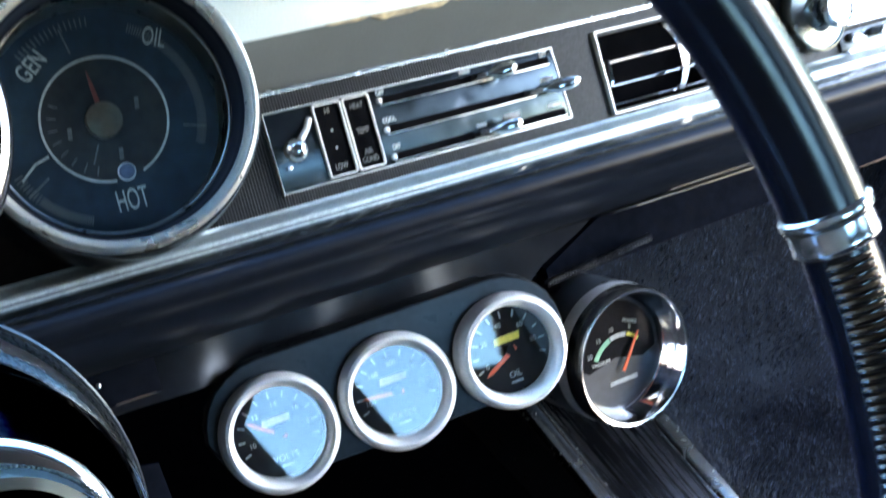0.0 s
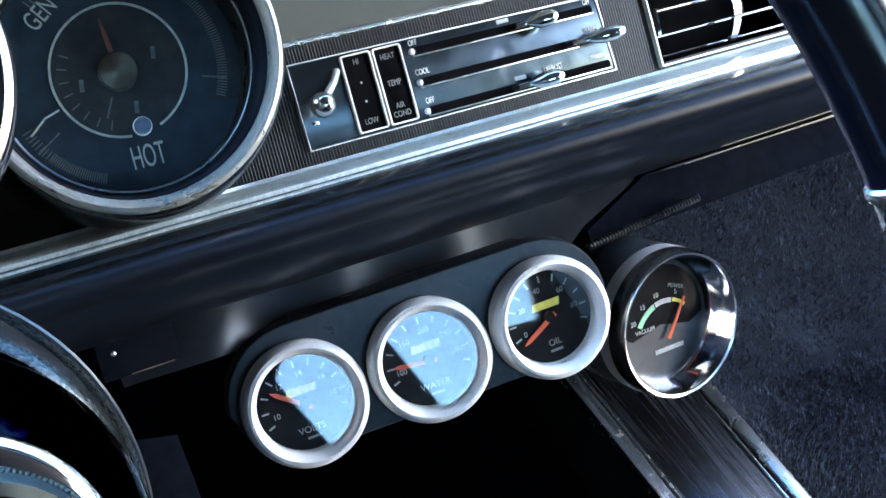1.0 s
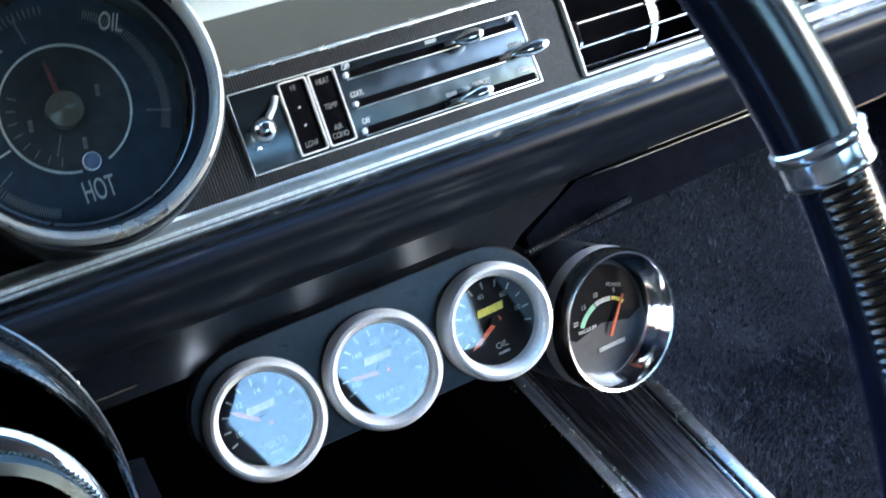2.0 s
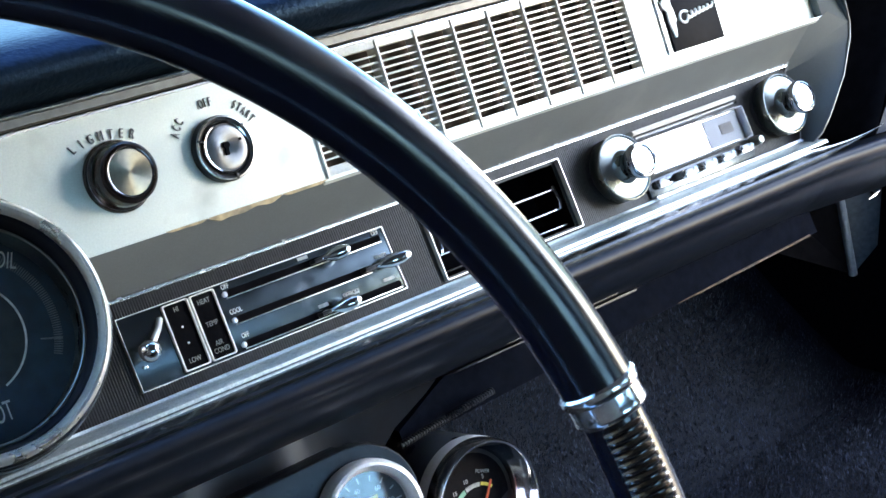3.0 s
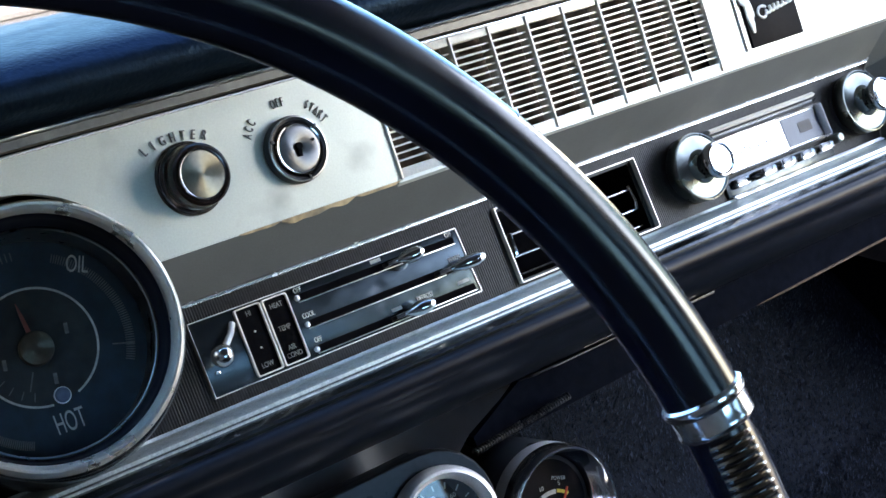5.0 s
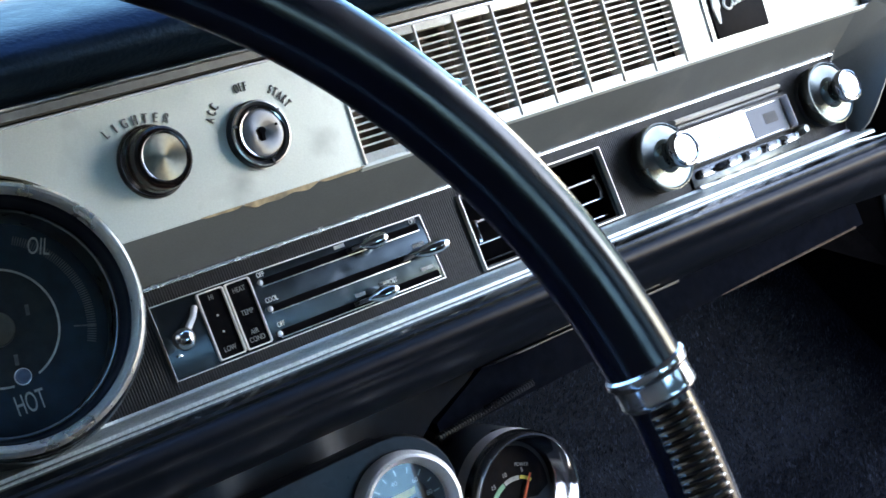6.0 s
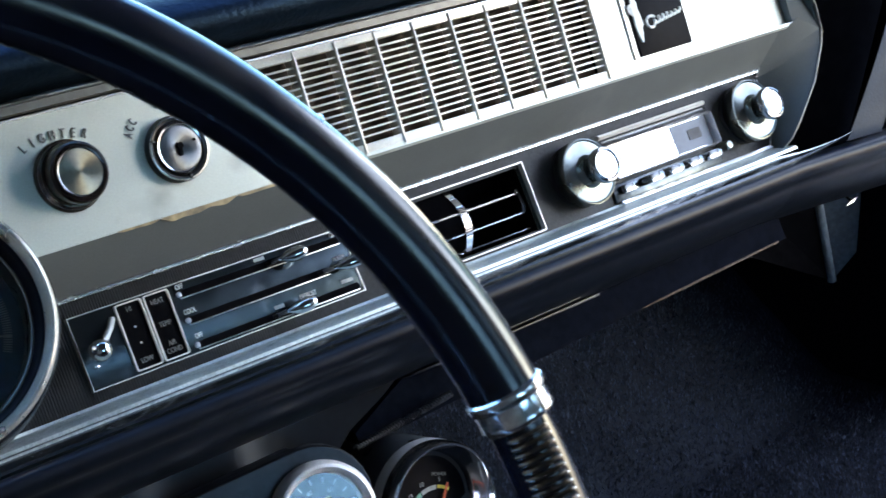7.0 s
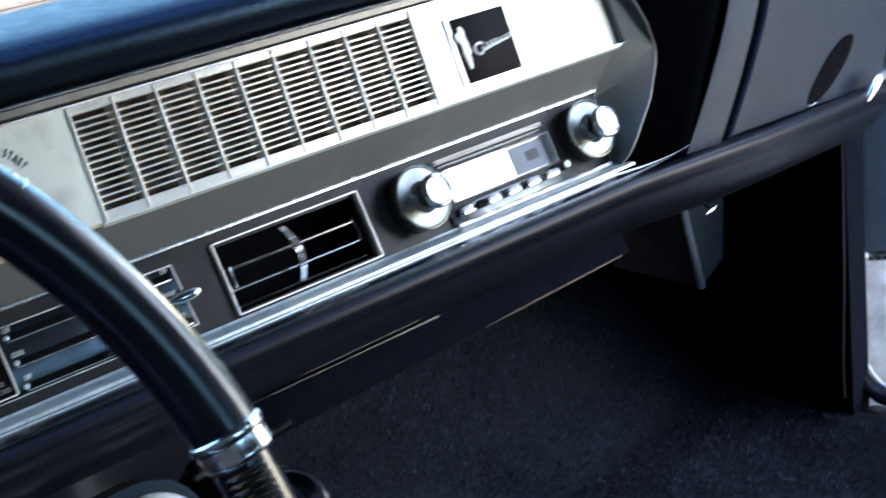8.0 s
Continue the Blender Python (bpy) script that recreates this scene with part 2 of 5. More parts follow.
# two greys of one bracket: its lit face and its brighter lit ridge
LIT_FACE_GREY = node_material("bracket_lit_face_grey", (0.085, 0.118, 0.145), 0.6, 0.0, grain=0.2, grain_scale=200, spec=0.2)
LIT_RIDGE_GREY = node_material("bracket_lit_ridge_grey", (0.17, 0.225, 0.27), 0.5, 0.0, grain=0.2, grain_scale=200)
LINER = node_material("dark_headliner", (0.05, 0.05, 0.055), 0.9, 0.0, grain=0.1, grain_scale=200)
CONCRETE = node_material("weathered_asphalt", (0.052, 0.055, 0.060), 0.9, 0.0, grain=0.25, grain_scale=60, wear=0.4, wear_scale=1.2, wear_colour=(0.038, 0.041, 0.045), bump=0.2, bump_scale=80)
COWL_PAINT = node_material("blue_car_paint", (0.035, 0.095, 0.175), 0.35, 0.0, grain=0.05, grain_scale=50, coat=0.1)
WHITE_PAINT = node_material("pale_car_paint", (0.6, 0.63, 0.66), 0.25, 0.0, grain=0.05, grain_scale=50, coat=0.5)
# pale base holds the bounced sunlight low on the door; the scuffs are wear
DOOR_LOWER = node_material("scuffed_sunlit_pale", (0.62, 0.70, 0.78), 0.35, 0.0, grain=0.3, grain_scale=60, wear=0.9, wear_scale=22, wear_colour=(0.25, 0.32, 0.40), bump=0.5, bump_scale=60, rough_vary=0.1)
DOOR_TRIM = node_material("worn_blue_grey_vinyl", (0.030, 0.060, 0.100), 0.5, 0.0, grain=0.2, grain_scale=200, wear=0.5, wear_scale=16, wear_colour=(0.09, 0.13, 0.17), bump=0.2, bump_scale=400)
GLASS = glass_material("clear_glass")
TINTED = glass_material("tinted_side_glass", (0.055, 0.105, 0.135), 1.45)
WINDSCREEN = glass_material("tinted_windscreen_glass", (0.105, 0.28, 0.43), 1.45)
REAR_GLASS = glass_material("tinted_rear_glass", (0.095, 0.225, 0.365), 1.45)
LENS = glass_material("thin_clear_lens", (1.0, 1.0, 1.0), 1.3)
COATED_LENS = glass_material("bloomed_clear_lens", (1.0, 1.0, 1.0), 1.12)


# ---- builders ----
def thing(name, m, label="", category="", group="", kind=""):
    ob = new(name)
    ob.empty_display_size = 0.02
    ob.matrix_world = m
    return tagged(ob, label, category, group, kind)


def mesh_object(name, bm, material, smooth=35.0):
    bmesh.ops.recalc_face_normals(bm, faces=bm.faces)
    me = bpy.data.meshes.new(name)
    if smooth:
        lim = radians(smooth)
        for f in bm.faces:
            f.smooth = True
        for e in bm.edges:
            e.smooth = len(e.link_faces) == 2 and e.calc_face_angle(0.0) < lim
    bm.to_mesh(me)
    bm.free()
    me.materials.append(material)
    return new(name, me)


def part(name, bm, material, parent, label="", m=None, smooth=35.0):
    ob = mesh_object(name, bm, material, smooth)
    ob.parent = parent
    if m is not None:
        ob.matrix_local = m
    return tagged(ob, label)


def box(x0, x1, y0, y1, z0, z1, bevel=0.0, steps=2, bm=None):
    own = bm is None
    bm = bm or bmesh.new()
    made = bmesh.ops.create_cube(bm, size=1.0)["verts"]
    for v in made:
        v.co = Vector(((x0 + x1) / 2 + v.co.x * (x1 - x0), (y0 + y1) / 2 + v.co.y * (y1 - y0), (z0 + z1) / 2 + v.co.z * (z1 - z0)))
    if bevel:
        edges = list({e for v in made for e in v.link_edges})
        bmesh.ops.bevel(bm, geom=edges, offset=bevel, segments=steps, affect="EDGES", profile=0.5)
    return bm


def loft(rings, closed_ring=True, caps=True, bm=None, loop=False):
    """Faces between rings of points of equal count."""
    bm = bm or bmesh.new()
    rows = [[bm.verts.new(p) for p in ring] for ring in rings]
    n = len(rows[0])
    pairs = list(zip(rows, rows[1:])) + ([(rows[-1], rows[0])] if loop else [])
    for a, b in pairs:
        for i in range(n if closed_ring else n - 1):
            j = (i + 1) % n
            bm.faces.new((a[i], a[j], b[j], b[i]))
    if caps and closed_ring and not loop:
        bm.faces.new(rows[0])
        bm.faces.new(list(reversed(rows[-1])))
    return bm


def along_x(profile, x0, x1, closed=True, cuts=1):
    """A profile of (y, z) drawn out along x."""
    return loft([[(x0 + (x1 - x0) * k / cuts, y, z) for y, z in profile] for k in range(cuts + 1)], closed_ring=closed, caps=closed)


def lathe(profile, n=48, arc=None, bm=None):
    """A profile of (radius, y) turned about the y axis; arc: first and last angle in degrees."""
    a0, a1 = arc or (0.0, 360.0)
    count = n if arc is None else n + 1
    bm = bm or bmesh.new()
    rows = []
    for r, y in profile:
        if r < 1e-7:
            rows.append([bm.verts.new((0, y, 0))])
        else:
            rows.append([bm.verts.new((r * math.cos(radians(a0 + (a1 - a0) * k / n)), y, r * math.sin(radians(a0 + (a1 - a0) * k / n)))) for k in range(count)])
    for a, b in zip(rows, rows[1:]):
        for k in range(n):
            j = (k + 1) % count
            if len(a) == 1 and len(b) == 1:
                continue
            if len(a) == 1:
                bm.faces.new((a[0], b[k], b[j]))
            elif len(b) == 1:
                bm.faces.new((a[k], a[j], b[0]))
            else:
                bm.faces.new((a[k], a[j], b[j], b[k]))
    return bm


def tube(points, radius, n=10, closed=False, bm=None, caps=True):
    pts = [Vector(p) for p in points]
    radii = radius if isinstance(radius, (list, tuple)) else [radius] * len(pts)
    rings, side = [], None
    for i, p in enumerate(pts):
        ahead = (pts[(i + 1) % len(pts)] - pts[i - 1]) if closed else (pts[min(i + 1, len(pts) - 1)] - pts[max(i - 1, 0)])
        ahead.normalize()
        side = (side or ahead.orthogonal())
        side = (side - ahead * side.dot(ahead)).normalized()
        up = ahead.cross(side)
        rings.append([p + radii[i] * (math.cos(2 * math.pi * k / n) * side + math.sin(2 * math.pi * k / n) * up) for k in range(n)])
    return loft(rings, caps=caps, bm=bm, loop=closed)


def rounded(x0, x1, z0, z1, r, n=5):
    """Outline of a rounded rectangle, (x, z), anticlockwise."""
    out = []
    for cx, cz, a in ((x1 - r, z1 - r, 0), (x0 + r, z1 - r, 90), (x0 + r, z0 + r, 180), (x1 - r, z0 + r, 270)):
        out += [(cx + r * math.cos(radians(a + 90 * k / n)), cz + r * math.sin(radians(a + 90 * k / n))) for k in range(n + 1)]
    return out


def slab(outline, y0, y1, bevel=0.0):
    """A plate with an outline in x, z between the depths y0 (front) and y1; the front edge rounded by bevel."""
    c = Vector((sum(p[0] for p in outline) / len(outline), sum(p[1] for p in outline) / len(outline)))
    rings = []
    if bevel:
        def inset(d):
            out = []
            for i, p in enumerate(outline):
                a, b = Vector(outline[i - 1]), Vector(outline[(i + 1) % len(outline)])
                t = (b - a).normalized()
                nrm = Vector((-t.y, t.x))
                if nrm.dot(c - Vector(p)) < 0:
                    nrm = -nrm
                out.append(Vector(p) + nrm * d)
            return out
        rings.append([(q.x, y0, q.y) for q in inset(bevel)])
        rings.append([(q.x, y0 + bevel * 0.3, q.y) for q in inset(bevel * 0.3)])
        rings.append([(p[0], y0 + bevel, p[1]) for p in outline])
    else:
        rings.append([(p[0], y0, p[1]) for p in outline])
    rings.append([(p[0], y1, p[1]) for p in outline])
    return loft(rings)


def ring_frame(outer, inner, y0, y1, bm=None):
    """A frame between two outlines of equal count."""
    mid = [((a[0] + b[0]) / 2, (a[1] + b[1]) / 2) for a, b in zip(outer, inner)]
    rings = [[(p[0], y1, p[1]) for p in outer], [(p[0], y0 + 0.3 * (y1 - y0), p[1]) for p in outer], [(p[0], y0, p[1]) for p in mid],
             [(p[0], y0 + 0.3 * (y1 - y0), p[1]) for p in inner], [(p[0], y1, p[1]) for p in inner]]
    return loft(rings, caps=False, bm=bm, loop=True)


def flat_frame(outer, inner, y0, y1):
    """A flat-faced frame between two outlines of equal count."""
    return loft([[(p[0], y, p[1]) for p in ring] for ring, y in ((outer, y1), (outer, y0), (inner, y0), (inner, y1))], caps=False, loop=True)


def toward_driver(ob):
    """Turn a lens or dial so that its front faces -y."""
    if sum(p.normal.y * p.area for p in ob.data.polygons) > 0:
        ob.data.flip_normals()
    return ob


def lens(profile, parent, label, n=64, material=None):
    ob = toward_driver(part("lens", lathe(profile, n), material or GLASS, parent, label))
    ob.visible_shadow = False
    return ob


def lettering(text, size, m, material, parent, name="lettering", depth=0.0003, shear=0.0, narrow=1.0, label=""):
    """Words in the built-in font as a mesh; they stand in the local x, z plane and face -y."""
    cu = bpy.data.curves.new(name, "FONT")
    cu.body, cu.size, cu.extrude, cu.align_x, cu.align_y, cu.shear = text, size, depth, "CENTER", "CENTER", shear
    tmp = bpy.data.objects.new(name, cu)
    me = bpy.data.meshes.new_from_object(tmp)
    bpy.data.objects.remove(tmp)
    bpy.data.curves.remove(cu)
    me.transform(Matrix.Rotation(radians(90), 4, "X") @ Matrix.Diagonal((narrow, 1, 1, 1)))
    me.name = name
    me.materials.clear()
    me.materials.append(material)
    ob = new(name, me)
    ob.parent = parent
    ob.matrix_local = m
    return tagged(ob, label)


def fitted_lettering(text, width, height, m, material, parent, name="lettering", depth=0.0003):
    """Condensed capitals, stretched to a width and a height."""
    ob = lettering(text, height, m, material, parent, name, depth)
    lo = [min(v.co[i] for v in ob.data.vertices) for i in (0, 2)]
    hi = [max(v.co[i] for v in ob.data.vertices) for i in (0, 2)]
    ob.data.transform(Matrix.Diagonal((width / (hi[0] - lo[0]), 1, height / (hi[1] - lo[1]), 1)) @ Matrix.Translation((-(lo[0] + hi[0]) / 2, 0, -(lo[1] + hi[1]) / 2)))
    return ob


# ---- the shell of the car and the ground outside ----
FLOOR_MIDDLE = 0.23


def floor_height(x, y):
    """Carpet height: flat floor, a transmission hump and a toe board that climbs ahead."""
    toe = max(0.0, y - 0.20)
    base = 0.62 * toe + 0.5 * toe * toe
    u = (x - FLOOR_MIDDLE) / 0.19
    hump = (0.10 + 0.30 * max(0.0, y + 0.10)) * math.exp(-abs(u) ** 2.6)
    side = max(0.0, x - 0.86)
    return math.hypot(base, hump) + 4.0 * side * side + 0.004 * noise.noise((x * 9, y * 9, 0)) + 0.003 * noise.noise((x * 31, y * 31, 5))


def build_shell():
    bm = bmesh.new()
    bmesh.ops.create_grid(bm, x_segments=24, y_segments=24, size=600)
    for v in bm.verts:
        v.co.z = -0.36 + 0.01 * noise.noise((v.co.x * 0.1, v.co.y * 0.1, 0))
    tagged(mesh_object("ground", bm, CONCRETE), "weathered grey asphalt ground outside the car", "ground", kind="structure")

    bm = bmesh.new()
    nx, ny = 120, 150
    grid = [[bm.verts.new((x, y, floor_height(x, y))) for x in (-0.60 + 1.56 * i / nx for i in range(nx + 1))] for y in (-1.2 + 1.9 * j / ny for j in range(ny + 1))]
    for a, b in zip(grid, grid[1:]):
        for i in range(nx):
            bm.faces.new((a[i], a[i + 1], b[i + 1], b[i]))
    floor = tagged(mesh_object("floor", bm, CARPET, 80), "navy black cut pile carpet over floor and tunnel", "carpet", kind="structure")

    bm = box(-0.62, 0.98, -2.75, 0.72, -0.06, -0.03)
    tagged(mesh_object("underbody", bm, MATTE), "plain dark underside of the car floor", "car body", kind="structure")
    bm = box(-0.62, 0.98, 0.60, 0.64, -0.03, 0.66)
    tagged(mesh_object("firewall", bm, MATTE), "plain dark firewall behind the dashboard", "firewall", kind="structure")
    bm = bmesh.new()
    for x0, x1, z0, z1 in ((-0.62, 0.98, -0.06, 0.63), (-0.62, 0.98, 1.05, 1.12), (0.55, 0.98, 0.63, 1.05)):
        box(x0, x1, -2.79, -2.75, z0, z1, bm=bm)
    # unseen window opening, one side slanted to shape the gauge lens reflections
    edge = [(-0.62, 0.63), (-0.20, 0.63), (-0.42, 1.05), (-0.62, 1.05)]
    loft([[(x, -2.79, z) for x, z in edge], [(x, -2.75, z) for x, z in edge]], bm=bm)
    tagged(mesh_object("wall_rear", bm, DARK_TRIM), "plain dark rear bulkhead of the cabin", "wall", kind="structure")

    # unseen pane, its tint added to turn the gauge lens reflections blue
    bm = bmesh.new()
    bm.faces.new([bm.verts.new((x, -2.77, z)) for x, z in ((-0.20, 0.63), (0.55, 0.63), (0.55, 1.05), (-0.42, 1.05))])
    tagged(mesh_object("window_2", bm, REAR_GLASS), "unseen dark blue-tinted rear window glass, set for the gauge reflections", "window", kind="structure").visible_shadow = False

    def side(outline, x0, x1):
        return loft([[(x0, y, z) for y, z in outline], [(x1, y, z) for y, z in outline]])
    bm = side([(-2.75, -0.06), (0.64, -0.06), (0.64, 0.60), (0.30, 0.60), (-0.10, 1.12), (-2.75, 1.12)], -0.64, -0.60)
    tagged(mesh_object("wall_left", bm, DARK_TRIM), "plain dark inner door panel and quarter beside the driver", "wall", kind="structure")
    bm = side([(-2.75, -0.06), (-0.98, -0.06), (-0.98, 0.62), (-0.90, 1.12), (-1.62, 1.12), (-1.38, 0.64), (-2.40, 0.945), (-2.46, 1.12), (-2.75, 1.12)], 0.96, 1.0)
    tagged(mesh_object("wall_right", bm, DARK_TRIM), "plain dark quarter panel with a rear side window", "wall", kind="structure")
    bm = bmesh.new()
    bm.faces.new([bm.verts.new((0.985, y, z)) for y, z in ((-1.62, 1.12), (-1.38, 0.64), (-2.40, 0.945), (-2.46, 1.12))])
    tagged(mesh_object("window_1", bm, TINTED), "blue-tinted rear quarter window glass", "window", kind="structure").visible_shadow = False
    bm = box(0.95, 1.0, -1.02, 0.02, -0.06, 0.035, 0.01)
    tagged(mesh_object("door_sill", bm, CARPET), "carpeted door sill below the open doorway", "sill", kind="structure")
    # roof: the header curves back towards the pillars
    edge = [(-0.62 + 1.6 * k / 24, -0.06 - 0.16 * ((k - 12) / 12) ** 2) for k in range(25)]
    plan = [(-0.62, -2.77), (0.98, -2.77)] + list(reversed(edge))
    bm = loft([[(x, y, 1.12) for x, y in plan], [(x, y, 1.16) for x, y in plan]])
    tagged(mesh_object("ceiling", bm, LINER), "plain dark headliner under the roof", "ceiling", kind="structure")
    for name, x in (("pillar_left", -0.61), ("pillar_right", 0.97)):
        tagged(mesh_object(name, tube([(x, 0.30, 0.58), (x, 0.06, 0.85), (x, -0.21, 1.13)], 0.028, 10), DARK_TRIM), "slim dark windscreen pillar", "pillar", kind="structure")
    bm = box(-0.64, 1.0, 0.192, 1.7, 0.50, 0.600, 0.02)
    tagged(mesh_object("cowl", bm, COWL_PAINT), "blue painted cowl and bonnet ahead of the windscreen", "bonnet", kind="structure")
    return floor


floor = build_shell()


def build_floor_shade():
    """A thin black sheet, standing in for shade, that follows the driver's side of the floor and the flank of the
    tunnel.
    """
    nx, ny = 60, 70
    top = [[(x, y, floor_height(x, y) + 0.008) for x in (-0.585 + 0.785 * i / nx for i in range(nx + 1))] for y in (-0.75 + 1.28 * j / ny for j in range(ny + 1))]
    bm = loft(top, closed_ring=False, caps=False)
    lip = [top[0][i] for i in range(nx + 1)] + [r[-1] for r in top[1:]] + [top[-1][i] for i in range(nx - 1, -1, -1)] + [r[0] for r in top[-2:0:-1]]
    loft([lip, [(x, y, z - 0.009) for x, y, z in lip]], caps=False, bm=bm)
    # added sheet: the darkness under the column is put into its black colour
    t = thing("floor_shade", pose(0, 0, 0), "black sheet that puts shade on the driver's side of the floor", "floor mat")
    part("shade_sheet", bm, MATTE, t, "matt black shade sheet", smooth=60)


build_floor_shade()


def build_windscreen():
    bm = loft([[(-0.60 + 1.56 * k / 12, 0.212 - 0.02 * ((k - 6) / 6) ** 2, 0.600) for k in range(13)], [(-0.60 + 1.56 * k / 12, -0.085 - 0.145 * ((k - 6) / 6) ** 2, 1.125) for k in range(13)]], closed_ring=False, caps=False)
    ob = tagged(mesh_object("windscreen", bm, WINDSCREEN), "blue-tinted windscreen glass over the dashboard", "windscreen", kind="structure")
    ob.visible_shadow = False


build_windscreen()


def build_open_door():
    t = thing("door_1", pose(1.006, 0.035, 0.0, 0, 0, -49), "open passenger door with a worn blue-grey inner panel", "car door", kind="structure")
    part("outer_skin", box(0.0, 1.05, 0.03, 0.075, -0.05, 0.60, 0.012), WHITE_PAINT, t, "pale painted door skin")
    part("inner_panel", box(0.006, 1.04, 0.0, 0.030, 0.192, 0.585, 0.008), DOOR_TRIM, t, "worn blue-grey vinyl panel")
    # lower part of the inner panel, its brightness put into a pale colour
    part("sunlit_lower_panel", box(0.004, 1.045, -0.004, 0.030, -0.045, 0.190, 0.006), DOOR_LOWER, t, "scuffed lower panel, coloured pale for the sunlight on it")
    part("armrest", box(0.22, 0.62, -0.055, 0.002, 0.32, 0.375, 0.016), DOOR_TRIM, t, "padded armrest")
    part("trim_line", box(0.01, 1.03, -0.006, 0.002, 0.188, 0.194, 0.001), CHROME_WORN, t, "thin bright trim line")
    part("trim_line", box(0.01, 1.03, -0.004, 0.002, 0.395, 0.401, 0.001), CHROME_WORN, t, "thin bright trim line")
    pane = bmesh.new()
    pane.faces.new([pane.verts.new(q) for q in ((0.06, 0.045, 0.60), (1.03, 0.045, 0.60), (1.00, 0.045, 1.06), (0.36, 0.045, 1.06))])
    part("window_pane", pane, TINTED, t, "blue-tinted side window glass")
    part("window_crank", tube([(0.33, -0.012, 0.46), (0.36, -0.03, 0.445), (0.42, -0.032, 0.42)], [0.012, 0.006, 0.006], 10), CHROME, t, "chrome window crank")


build_open_door()


def build_kick_panel():
    t = thing("kick_panel", pose(0.955, 0.012, 0.05), "black trimmed side kick panel beside the open doorway", "kick panel", kind="structure")
    outline = [(0, -0.10), (0.6, -0.10), (0.6, 0.53), (0.02, 0.53), (0.0, 0.50)]
    bm = loft([[(0.0, y, z) for y, z in outline], [(0.03, y, z) for y, z in outline]])
    part("panel", bm, DUCT_BLACK, t, "black trimmed panel")
    pts = [(0.028, 0.010, 0.53), (0.028, 0.014, 0.2), (0.028, 0.018, 0.060)] + [(0.028, 0.018 - 0.045 * (1 - math.cos(radians(a))), 0.050 - 0.050 * math.sin(radians(a))) for a in range(10, 91, 16)] + [(0.028, -0.5, -0.001), (0.028, -1.0, -0.001)]
    bright = [(p[0] + 0.004, p[1] - 0.0090, p[2] + (0.0 if k < 3 else 0.007)) for k, p in enumerate(pts)]
    part("jamb_edge", tube(bright[1:-1], 0.0018, 8), DOOR_LOWER, t, "thin pale painted jamb edge")
    part("jamb_face", box(0.030, 0.034, 0.006, 0.10, -0.10, 0.53), DUCT_BLACK, t, "black door jamb")
    part("door_seal", tube(pts, 0.009, 10), RIM, t, "black rubber door seal")
    part("edge_trim", tube([(-0.003, -0.004, 0.52), (-0.003, 0.004, 0.15), (-0.003, 0.009, 0.04), (-0.003, 0.008, 0.006)], 0.0012, 8), SATIN_BLACK, t, "thin satin edge trim")


build_kick_panel()

# ---- dashboard ----
PANEL_LEFT, PANEL_RIGHT = -0.52, 0.60
POD_X, POD_Z, POD_R = -0.0945, 0.0606, 0.0670


